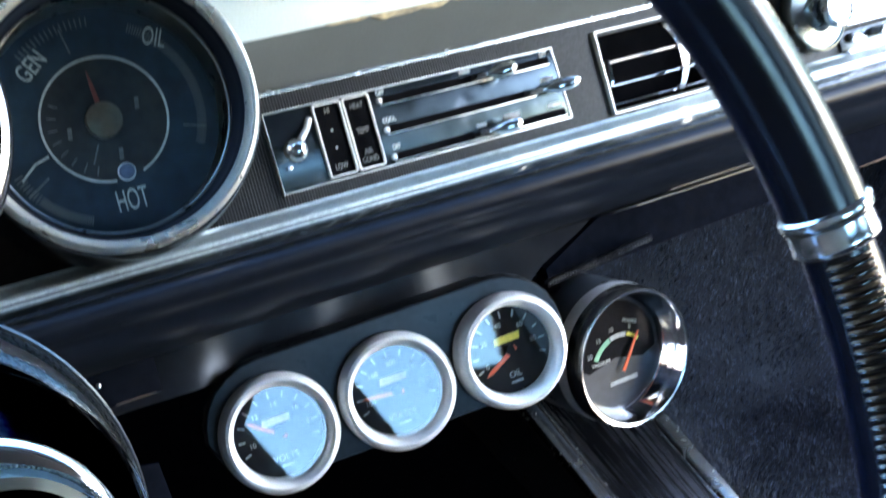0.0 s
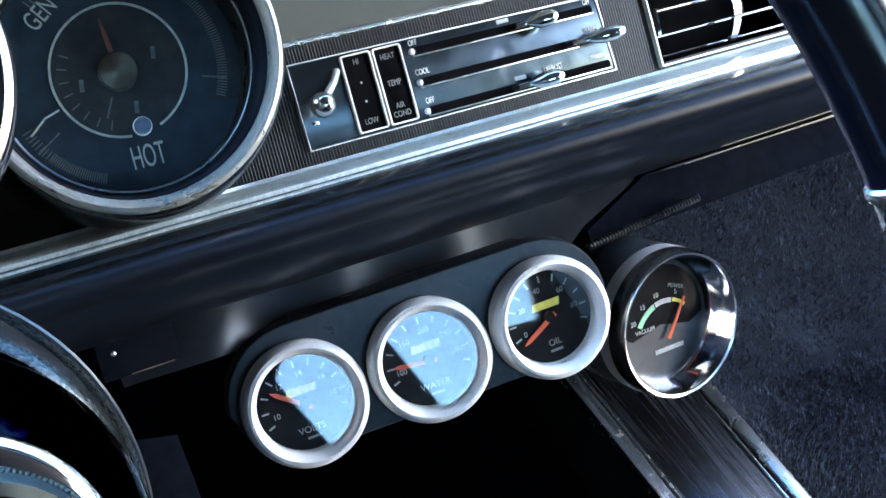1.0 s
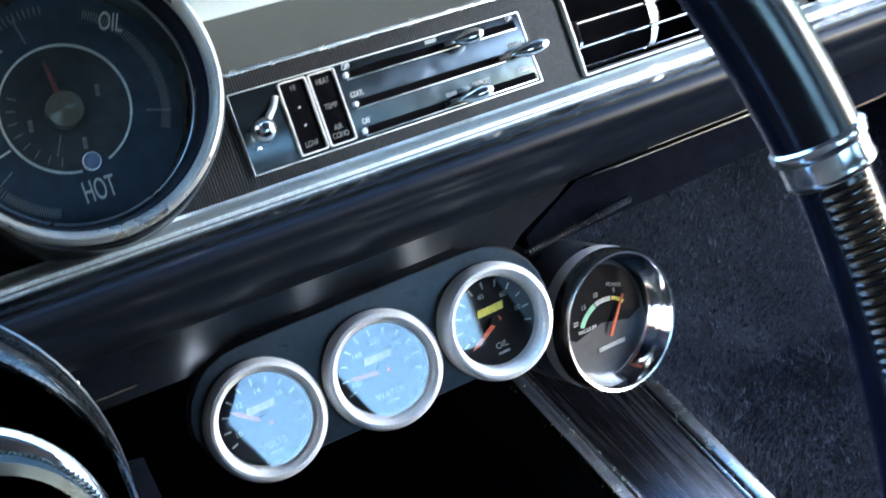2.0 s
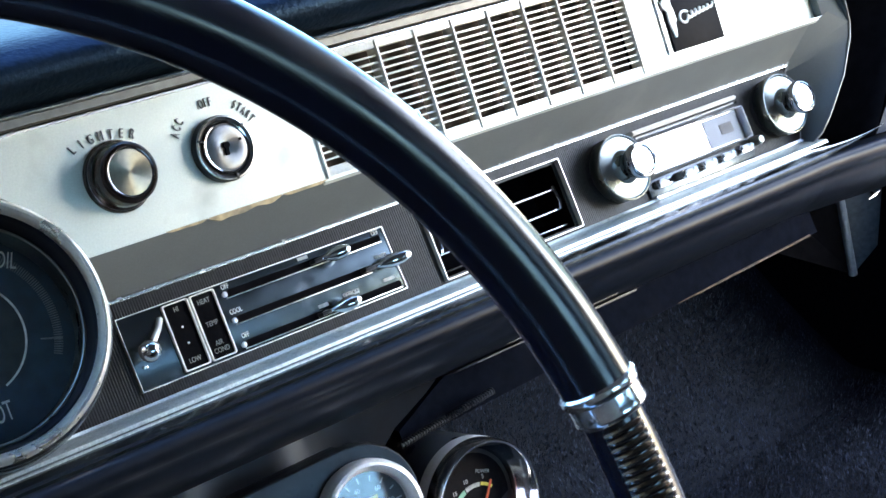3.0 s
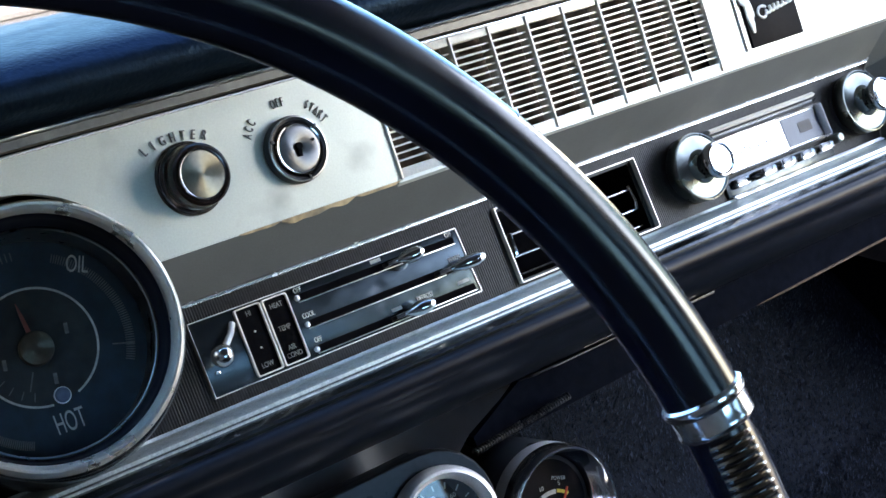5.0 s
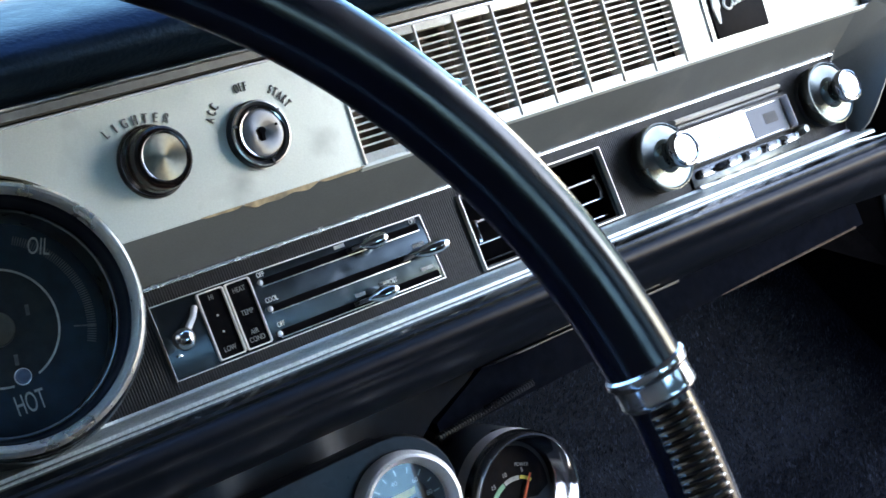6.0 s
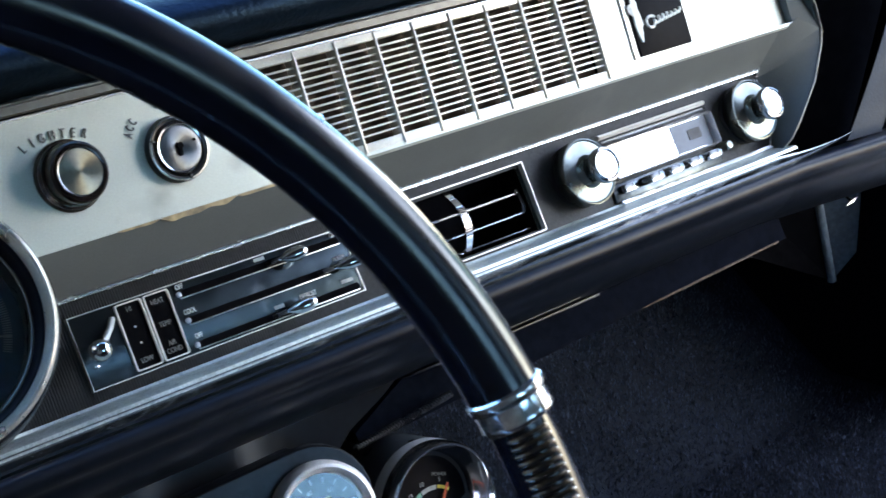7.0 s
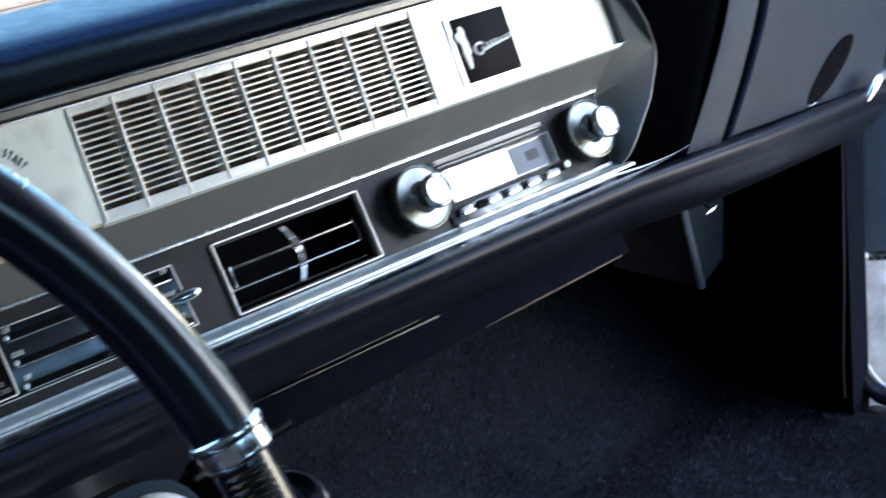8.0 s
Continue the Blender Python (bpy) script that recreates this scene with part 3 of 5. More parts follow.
def build_dashboard():
    t = thing("dashboard", DASH, "black padded dashboard with silver upper fascia and chrome trim", "dashboard")
    # silver fascia: four plates round the speaker grille
    tilt = FASCIA
    loc = DASH.inverted() @ FASCIA
    G0, G1, H = 0.1382, 0.4148, 0.0705
    # the round gauge pod cuts into the plate from below
    cut = POD_R + 0.0027
    arc = [(POD_X + cut * math.cos(radians(a)), POD_Z - 0.0765 + cut * math.sin(radians(a))) for a in range(166, 13, -2)]
    part("silver_fascia", slab([(G0, -0.001), (G0, H), (PANEL_LEFT, H), (PANEL_LEFT, -0.001)] + [(arc[0][0] - 0.0005, -0.001)] + [q for q in arc if q[1] > -0.001] + [(arc[-1][0] + 0.0005, -0.001)], 0.0, 0.006), SILVER, t, "brushed silver fascia plate", loc)
    # its outer end bends back towards the windscreen
    cols = []
    for k in range(21):
        f = k / 20
        bend = 0.0075 * max(0.0, (f - 0.76) / 0.24) ** 2
        low, top = G1 + (0.621 - G1) * f, G1 + (0.616 - G1) * f
        cols.append([(low, bend, -0.001), (top, bend, H), (top, bend + 0.006, H), (low, bend + 0.006, -0.001)])
    part("silver_fascia", loft(cols), SILVER, t, "brushed silver fascia plate", loc)
    part("fascia_lip", along_x([(-0.0438, 0.0766), (-0.0440, 0.0745), (-0.0412, 0.0731), (-0.0402, 0.0766)], 0.135, 0.6195), SILVER, t, "narrow silver lip")
    # worn strip on the bevel under the fascia, with a ragged lower edge and bare spots
    for n, (x0, x1, deep) in enumerate(((0.0270, 0.0540, 0.40), (0.0545, 0.1040, 0.95), (0.1045, 0.1365, 0.55))):
        m = max(6, int((x1 - x0) / 0.0016))
        upper, lower = [], []
        for k in range(m + 1):
            x = x0 + (x1 - x0) * k / m
            f = deep * (0.78 + 0.42 * noise.noise((x * 75, n, 3))) * min(1.0, 0.25 + 5 * k / m, 0.25 + 5 * (1 - k / m))
            upper.append((x, -0.0008, -0.0006))
            lower.append((x, -0.0008, -0.0006 - 0.0040 * f))
        front = loft([upper, lower], closed_ring=False, caps=False)
        loft([lower, [(x, 0.002, z) for x, y, z in lower]], closed_ring=False, caps=False, bm=front)
        part("worn_edge", front, GOLD, t, "worn gold-brown edge strip", loc, smooth=0)
    # dark grey sloping band under the fascia, and the end that wraps round it
    band = [(-0.0433, 0.0762), (-0.0400, 0.0735), (-0.0080, 0.0535), (0.004, 0.0525), (0.004, 0.0762)]
    part("grey_band", along_x(band, -0.0225, 0.606, cuts=1), BAND, t, "dark grey metallic painted band")
    inner = [(0.606, -0.040, 0.0735), (0.606, -0.008, 0.0535), (0.6075, 0.0, 0.047), (0.603, 0.0, 0.02), (0.600, 0.0, 0.006), (0.5975, 0.0, -0.001), (0.5945, 0.0, -0.0074)]
    outer = [(0.624, -0.046, 0.078), (0.654, -0.0385, 0.066), (0.650, -0.036, 0.054), (0.632, -0.031, 0.028), (0.604, -0.027, 0.003), (0.593, -0.023, -0.007), (0.5854, -0.018, -0.012)]
    back = [(x + 0.004, 0.03, z) for x, y, z in outer]
    part("band_end", loft([inner, [((a[0] + b[0]) / 2, (a[1] + b[1]) / 2 - 0.003, (a[2] + b[2]) / 2) for a, b in zip(inner, outer)], outer, back], closed_ring=False, caps=False), BAND, t, "dark grey painted end")
    part("panel_edge", tube([(p[0] - 0.0012, p[1] - 0.0012, p[2]) for p in inner[1:]], 0.0008, 8), BEZEL, t, "thin bright panel edge")
    crown = [(0.6195, -0.0435, 0.0757), (0.616, -0.0515, 0.147), (0.6145, -0.0610, 0.147), (0.6300, -0.0570, 0.112), (0.6445, -0.0486, 0.084), (0.654, -0.0385, 0.066)]
    bm = bmesh.new()
    front = [bm.verts.new(p) for p in crown]
    rear = [bm.verts.new((p[0] + 0.003, 0.04, p[2])) for p in crown]
    bm.faces.new(front)
    for i in range(len(crown)):
        j = (i + 1) % len(crown)
        bm.faces.new((front[i], front[j], rear[j], rear[i]))
    part("band_cheek", bm, BAND, t, "dark grey painted cheek")
    edge = [(0.6155, -0.0615, 0.147), (0.6310, -0.0575, 0.112), (0.6455, -0.0491, 0.084), (0.655, -0.039, 0.066), (0.651, -0.0365, 0.054), (0.633, -0.0315, 0.028), (0.605, -0.0275, 0.003), (0.594, -0.0235, -0.007), (0.586, -0.0185, -0.012)]
    part("edge_bead", tube(edge, 0.0009, 8), TRIM_METAL, t, "thin dull edge bead")
    # bright line between band and ribbed panel
    part("bright_line", along_x([(-0.0090, 0.0533), (-0.0093, 0.0524), (-0.0088, 0.0518), (-0.0070, 0.0516), (-0.0070, 0.0508), (0.0, 0.0505), (0.0, 0.0535)], -0.0225, 0.604), CHROME_WORN, t, "thin bright metal line")
    # ribbed black panel
    x0, x1, pitch = -0.10, 0.608, 0.00172
    n = int((x1 - x0) / pitch)
    low, high = [], []
    for k in range(n):
        for dx, dy in ((0.0, 0.0006), (0.22, -0.0012), (0.5, -0.0012), (0.72, 0.0006)):
            low.append((x0 + (k + dx) * pitch, dy, -0.0085))
            x = x0 + (k + dx) * pitch
            under = POD_Z - math.sqrt(max(0.0, POD_R ** 2 - (x + 0.008 - POD_X) ** 2)) + 0.004 if x < POD_X + POD_R - 0.010 else 0.0515
            high.append((x, dy, max(-0.0080, min(0.0515, under))))
    # the vent is cut out of it
    part("ribbed_panel", ribbed_panel(low, high), RIBBED, t, "black finely ribbed panel", smooth=0)
    # stepped ledge below: a pale pitted chrome strip, a dark step with one worn bright line
    strip = [(0.002, -0.0070), (-0.003, -0.0072), (-0.0040, -0.0088), (-0.0055, -0.0092), (-0.0100, -0.0099), (-0.0108, -0.0104), (-0.0116, -0.0102), (-0.0235, -0.0128), (-0.0250, -0.0138), (-0.0250, -0.0158), (0.002, -0.0158)]
    step = [(-0.0230, -0.0150), (-0.0260, -0.0160), (-0.0310, -0.0170), (-0.0325, -0.0176), (-0.0350, -0.0182), (-0.0440, -0.0204), (-0.0470, -0.0218), (-0.0478, -0.0234), (-0.0470, -0.0250), (-0.040, -0.0270), (0.002, -0.0200), (0.002, -0.0150)]
    line = [(-0.0318, -0.0168), (-0.0328, -0.0164), (-0.0338, -0.0168), (-0.0340, -0.0178), (-0.0318, -0.0178)]
    part("chrome_ledge", along_x(strip, -0.40, 0.594), LEDGE, t, "pitted pale chrome strip")
    part("ledge_step", along_x(step, -0.40, 0.560), STEP_METAL, t, "dark polished step under the chrome strip")
    part("ledge_line", along_x(line, -0.40, 0.560), LEDGE, t, "worn bright line along the step")
    ends = [[], []]
    for k in range(9):
        f = k / 8
        h = (1 - f) ** 2.0 * 0.95 + 0.05
        for out, prof in ((ends[0], step), (ends[1], line)):
            out.append([(0.560 + 0.085 * f, -0.0470 + 0.006 * f + (y + 0.0470) * h, -0.0228 + 0.004 * f * f + (z + 0.0228) * h) for y, z in prof])
    part("ledge_end", loft(ends[0]), STEP_METAL, t, "tapering end of the dark step")
    part("line_end", loft(ends[1]), LEDGE, t, "tapering end of the bright line")
    # top trim: thin lip, dark groove, flat satin band and a bright bead
    part("trim_lip", along_x([(-0.0522, 0.1463), (-0.0534, 0.1467), (-0.0534, 0.1474), (-0.0522, 0.1477), (-0.045, 0.1477), (-0.045, 0.1463)], PANEL_LEFT, 0.630), BEZEL, t, "thin pale lip")
    part("trim_groove", along_x([(-0.0510, 0.1474), (-0.0510, 0.1492), (-0.045, 0.1492), (-0.045, 0.1474)], PANEL_LEFT, 0.630), MATTE, t, "dark groove")
    part("trim_band", along_x([(-0.0528, 0.1489), (-0.0540, 0.1494), (-0.0548, 0.1528), (-0.0550, 0.1536), (-0.045, 0.1540), (-0.045, 0.1489)], PANEL_LEFT, 0.630), TRIM_DARK, t, "flat dull metal band")
    part("trim_bead", along_x([(-0.0545, 0.1537), (-0.0572, 0.1540), (-0.0584, 0.1549), (-0.0580, 0.1560), (-0.0562, 0.1567), (-0.0535, 0.1570), (-0.040, 0.1570), (-0.040, 0.1540)], PANEL_LEFT, 0.630), BEZEL_BRIGHT, t, "bright rounded bead", smooth=60)
    # padded top, written in level coordinates of the car and turned into the dashboard's
    c, s = math.cos(radians(LEAN)), math.sin(radians(LEAN))
    pad = [(0.0195, 0.1655), (0.0110, 0.1700), (0.0025, 0.1770), (-0.0010, 0.1850), (0.0030, 0.1925), (0.0120, 0.1970), (0.030, 0.1992), (0.060, 0.2000), (0.122, 0.1995), (0.136, 0.1975), (0.141, 0.190), (0.12, 0.15), (0.04, 0.155)]
    prof = [(c * y - s * z, s * y + c * z) for y, z in pad]
    bm = along_x(prof, -0.60, 0.96, cuts=60)
    for v in bm.verts:
        v.co.z += 0.0008 * noise.noise((v.co.x * 8, v.co.y * 20, 1))
    part("padded_top", bm, VINYL, t, "black grained vinyl crash pad", smooth=60)
    for name, y0, z0, r in (("windscreen_moulding", 0.162, 0.1985, 0.004), ("windscreen_moulding", 0.177, 0.1995, 0.003)):
        q = (c * y0 - s * z0, s * y0 + c * z0)
        part(name, tube([(-0.60 + 0.26 * k, q[0], q[1]) for k in range(7)], r, 10), SATIN, t, "bright windscreen moulding")
    gap = [(0.136, 0.192), (0.136, 0.196), (0.195, 0.196), (0.195, 0.14), (0.136, 0.14)]
    part("windscreen_ledge", along_x([(c * y - s * z, s * y + c * z) for y, z in gap], -0.60, 0.96), SATIN_BLACK, t, "black ledge at the foot of the windscreen")
    # lower padded roll and the gloss panel under the ledge
    roll = [(-0.0455, -0.0245), (-0.0500, -0.0265), (-0.0520, -0.0300), (-0.0505, -0.0345), (-0.0440, -0.0385), (-0.0380, -0.0400), (-0.0360, -0.0425), (-0.034, -0.046), (-0.020, -0.0530), (0.000, -0.0585),
            (0.012, -0.0600), (0.05, -0.060), (0.05, -0.022), (0.0, -0.021)]
    part("lower_roll", along_x(roll, -0.60, 0.56, cuts=4), GLOSS, t, "black glossy lower dashboard roll", smooth=50)
    rings = []
    for k in range(17):
        f = k / 16
        x = 0.56 + 0.40 * f
        g = min(1.0, f * 2.2)
        rings.append([(x, y + 0.030 * f * f - 0.002 * g, z * (1 + 0.12 * g) - 0.002 * g - 0.006 * f) for y, z in roll])
    part("lower_roll", loft(rings), GLOSS, t, "black padded lower roll on the passenger side", smooth=50)
    part("end_cap", tube([(0.905, -0.028, -0.0460), (0.914, -0.031, -0.0385), (0.930, -0.032, -0.0310), (0.950, -0.030, -0.0265)], [0.002, 0.0055, 0.0060, 0.003], 14), CHROME, t, "bright chrome end cap")
    # passenger side: dark recess, curved cheek and face
    cols = [((0.570, 0.055, -0.024), (0.630, 0.050, 0.150)), ((0.640, 0.055, -0.024), (0.722, 0.040, 0.150)), ((0.655, 0.020, -0.024), (0.765, 0.000, 0.150)), ((0.660, -0.008, -0.025), (0.800, -0.040, 0.150)),
            ((0.666, -0.015, -0.025), (0.812, -0.052, 0.150)), ((0.680, -0.018, -0.026), (0.826, -0.055, 0.150)), ((0.705, -0.019, -0.028), (0.850, -0.056, 0.150)),
            ((0.712, -0.010, -0.028), (0.857, -0.048, 0.150)), ((0.720, -0.010, -0.030), (0.865, -0.048, 0.150)), ((0.982, 0.006, -0.040), (1.055, -0.042, 0.150))]
    rings = []
    for b, u in cols[4:]:
        rings.append([tuple(Vector(b).lerp(Vector(u), g) + Vector((0.010 * math.sin(g * math.pi), -0.004 * math.sin(g * math.pi), 0))) for g in (0, 0.12, 0.25, 0.4, 0.55, 0.7, 0.85, 1.0)])
    # the recess gets its shade from the matt black colour
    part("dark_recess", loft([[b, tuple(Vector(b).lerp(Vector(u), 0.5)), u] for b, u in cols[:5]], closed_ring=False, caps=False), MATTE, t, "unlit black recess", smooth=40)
    part("passenger_face", loft(rings, closed_ring=False, caps=False), TRIM, t, "grey-black vinyl passenger fascia", smooth=40)
    return t


def ribbed_panel(low, high):
    bm = bmesh.new()
    vx0, vx1, vz0, vz1 = 0.2235, 0.3435, -0.0035, 0.0415
    for k in range(len(low) - 1):
        a, b, c, d = low[k], low[k + 1], high[k + 1], high[k]
        if a[0] > vx0 and b[0] < vx1:
            for z0, z1 in ((a[2], vz0), (vz1, c[2])):
                bm.faces.new([bm.verts.new(p) for p in ((a[0], a[1], z0), (b[0], b[1], z0), (b[0], b[1], z1), (a[0], a[1], z1))])
        else:
            bm.faces.new([bm.verts.new(p) for p in (a, b, c, d)])
    return bm


dashboard = build_dashboard()


def build_glove_door():
    t = thing("glovebox_lid", DASH @ pose(0.86, -0.020, 0.0), "grey vinyl glovebox lid with an oval pull recess", "glovebox")
    o = Vector((0.86, -0.020, 0.0))
    lb, lt, rb, rt = (Vector(q) - o for q in ((0.714, -0.0205, -0.027), (0.854, -0.057, 0.140), (0.972, -0.002, -0.037), (1.040, -0.050, 0.140)))

    def spot(u, v, out=0.0):
        p = lb.lerp(rb, u).lerp(lt.lerp(rt, u), v)
        return p + Vector((0.010 * math.sin(v * math.pi), -0.004 * math.sin(v * math.pi) - out, 0))
    us, vs = [k / 12 for k in range(13)], [k / 8 for k in range(9)]
    rim = [(u, 0) for u in us] + [(1, v) for v in vs[1:]] + [(u, 1) for u in reversed(us[:-1])] + [(0, v) for v in reversed(vs[1:-1])]
    bm = loft([[spot(u, v, -0.010) for u, v in rim], [spot(u, v, 0.0) for u, v in rim], [spot(0.5 + (u - 0.5) * 0.985, 0.5 + (v - 0.5) * 0.98, 0.0025) for u, v in rim]])
    part("lid", bm, TRIM, t, "grey-blue vinyl lid", smooth=30)

    def ring(scale, out):
        q = [2 * math.pi * k / 32 for k in range(32)]
        return [spot(0.588 + scale * (0.083 * math.cos(a) + 0.095 * math.sin(a)), 0.156 + scale * (0.137 * math.cos(a) + 0.012 * math.sin(a)), out) for a in q]
    part("pull_recess", loft([ring(1.0, -0.006), ring(1.0, 0.0030), ring(0.97, 0.0028)]), MATTE, t, "dark oval pull recess")
    part("pull_lip", tube(ring(1.02, 0.0032)[15:19], 0.0009, 8), SATIN, t, "small bright lip")


build_glove_door()


def build_speaker_grille():
    t = thing("speaker_grille", FASCIA @ pose(0.1382, 0, 0), "silver slatted speaker grille set in the fascia", "speaker grille")
    W, H = 0.2766, 0.0690
    part("backing", box(0, W, 0.012, 0.014, 0, H), BROWN_VOID, t, "dark backing")
    part("top_rail", box(0, W, -0.0004, 0.008, H - 0.0036, H + 0.0015, 0.0005), SILVER_BAR, t)
    part("bottom_rail", box(0, W, -0.0004, 0.008, -0.001, 0.0055, 0.0005), SILVER_BAR, t)
    me = None
    for k in range(10):
        if me is None:
            ob = part("upright", box(-0.0008, 0.0008, -0.0016, 0.009, -0.0006, H + 0.001, 0.0004), SILVER_BAR, t, "", pose(0, 0, 0))
            me = ob.data
        else:
            ob = new("upright", me)
            ob.parent, ob.matrix_local = t, pose(W * k / 9, 0, 0)
    me = None
    for k in range(13):
        z = 0.0099 + 0.00426 * k
        if me is None:
            ob = part("slat", box(0.0008, W - 0.0008, 0.0008, 0.0055, -0.0006, 0.0006, 0.0003), SILVER_BAR, t, "", pose(0, 0, z))
            me = ob.data
        else:
            ob = new("slat", me)
            ob.parent, ob.matrix_local = t, pose(0, 0, z)


build_speaker_grille()


def build_badge():
    t = thing("name_badge", FASCIA @ pose(0.4428, 0, 0.0075), "black square badge with silver script on the fascia", "badge")
    part("plate", box(0.0066, 0.0610, -0.0016, 0.001, 0.0, 0.0478, 0.0006), DIAL_BLACK, t, "black enamel plate")
    part("side_strip", box(0.0, 0.0022, -0.0018, 0.001, -0.001, 0.0495, 0.0005), SATIN, t, "bright side strip")
    part("strip_shadow", box(0.0022, 0.0030, -0.0006, 0.001, -0.001, 0.0495), DIAL_BLACK, t, "dark line beside the strip")
    # emblem: a tall stepped shape
    pts = [(0.0098, 0.0410), (0.0116, 0.0418), (0.0136, 0.0405), (0.0150, 0.0375), (0.0143, 0.0335), (0.0156, 0.0280), (0.0160, 0.0215), (0.0140, 0.0195), (0.0140, 0.0160), (0.0122, 0.0098), (0.0102, 0.0100),
           (0.0092, 0.0150), (0.0080, 0.0210), (0.0084, 0.0290), (0.0050, 0.0320), (0.0042, 0.0350), (0.0066, 0.0375), (0.0090, 0.0380)]
    part("emblem", slab(pts, -0.0026, -0.001, 0.0003), PRINT, t, "small silver emblem")
    # the maker's script as a plain looping line
    pts = [(0.0250 + 0.0052 * math.cos(radians(a)), -0.0021, 0.0222 + 0.0040 * math.sin(radians(a))) for a in range(40, 300, 20)]
    for k in range(121):
        f = k / 120
        tall = 1.0 + 1.3 * math.exp(-((f - 0.26) / 0.07) ** 2) + 1.5 * math.exp(-((f - 0.44) / 0.07) ** 2)
        pts.append((0.0275 + 0.0290 * f + 0.0011 * math.cos(0.33 * k), -0.0021, 0.0200 + 0.0017 * tall * (1 + math.sin(0.33 * k)) / 1.5 + 0.0040 * f))
    part("script", tube(pts, 0.00105, 6), PRINT, t, "silver script")


build_badge()


def build_lighter():
    t = thing("cigarette_lighter", FASCIA @ pose(0.0103, 0, 0.0352), "round black and steel cigarette lighter knob", "lighter")
    part("collar", lathe([(0.0196, 0.001), (0.0198, -0.0012), (0.0192, -0.0026), (0.0182, -0.0030), (0.0182, -0.0052), (0.0174, -0.0062)], 56), BROWN_GLOSS, t, "dark brown-black collar")
    part("collar_rim", lathe([(0.0184, -0.0028), (0.0187, -0.0032), (0.0184, -0.0037)], 56), DARK_METAL, t, "thin dull rim")
    part("knob", lathe([(0.0160, -0.005), (0.0166, -0.0070), (0.0168, -0.0128), (0.0164, -0.0146), (0.0152, -0.0154), (0.0142, -0.0150), (0.0138, -0.0140)], 56), BROWN_GLOSS, t, "dark brown-black knob")
    part("cap_ring", lathe([(0.0138, -0.0140), (0.0138, -0.0160), (0.0132, -0.0170), (0.0126, -0.0168), (0.0123, -0.0160)], 56), DARK_METAL, t, "thin dull chrome ring")
    part("cap", lathe([(0.0124, -0.0161), (0.0110, -0.0163), (0.0, -0.0162)], 48), BRASS, t, "spun brassy cap")
    # stamped letters on a flat arc
    for k, ch in enumerate("LIGHTER"):
        f = (k - 3) / 3
        lettering(ch, 0.0074, pose(-0.0022 + 0.0180 * f, -0.0006, 0.0228 - 0.0032 * f * f, 0, 30 * f, 0), PRINT_DARK, t, "letter", 0.0005, narrow=0.62)


build_lighter()


def build_ignition():
    t = thing("ignition_switch", FASCIA @ pose(0.0757, 0, 0.0334), "chrome ignition lock with a keyhole and stamped positions", "ignition switch")
    part("bezel", lathe([(0.0186, 0.001), (0.0188, -0.0030), (0.0184, -0.0052), (0.0172, -0.0060), (0.0158, -0.0056), (0.0150, -0.0040)], 56), SATIN_BLACK, t, "black bezel")
    part("bezel_line", lathe([(0.0182, -0.0050), (0.0180, -0.0060), (0.0174, -0.0062), (0.0172, -0.0056)], 56), BEZEL_GREY, t, "thin chrome line")
    part("ring", lathe([(0.0146, -0.0030), (0.0145, -0.0068), (0.0140, -0.0076), (0.0133, -0.0074), (0.0131, -0.0064)], 48), WALL_CHROME, t, "chrome ring")
    part("lock_face", lathe([(0.0132, -0.0066), (0.0118, -0.0072), (0.0030, -0.0056), (0.0, -0.0054)], 48), SPUN, t, "dished steel face")
    hole = [(0.0020 * math.cos(a), 0.0020 * math.sin(a) + 0.0014) for a in (radians(-60 + 300 * k / 14) for k in range(15))] + [(-0.0011, -0.0042), (0.0011, -0.0042)]
    part("keyhole", slab(hole, -0.0072, -0.005), MATTE, t, "dark keyhole", pose(0, 0, 0, 0, 8, 0))
    part("pin", lathe([(0.0008, -0.005), (0.0008, -0.0074), (0.0, -0.0074)], 10), MATTE, t, "", pose(0.0096, 0, 0.0026))
    for k in range(3):
        a = radians(35 + 120 * k)
        part("notch", box(-0.0016, 0.0016, -0.0066, -0.004, -0.0008, 0.0008, 0.0003), SATIN_BLACK, t, "", pose(0.0164 * math.cos(a), 0, 0.0164 * math.sin(a), 0, -math.degrees(a), 0))
    for word, a0, step, r in (("ACC", 150, 8, 0.0286), ("OFF", 98, 6, 0.0270), ("START", 53, 6.8, 0.0274)):
        for k, ch in enumerate(word):
            a = radians(a0 - step * k)
            lettering(ch, 0.0072, pose(r * math.cos(a), -0.0006, r * math.sin(a), 0, 90 - math.degrees(a), 0), PRINT_DARK, t, "letter", 0.0005, narrow=0.5)


build_ignition()


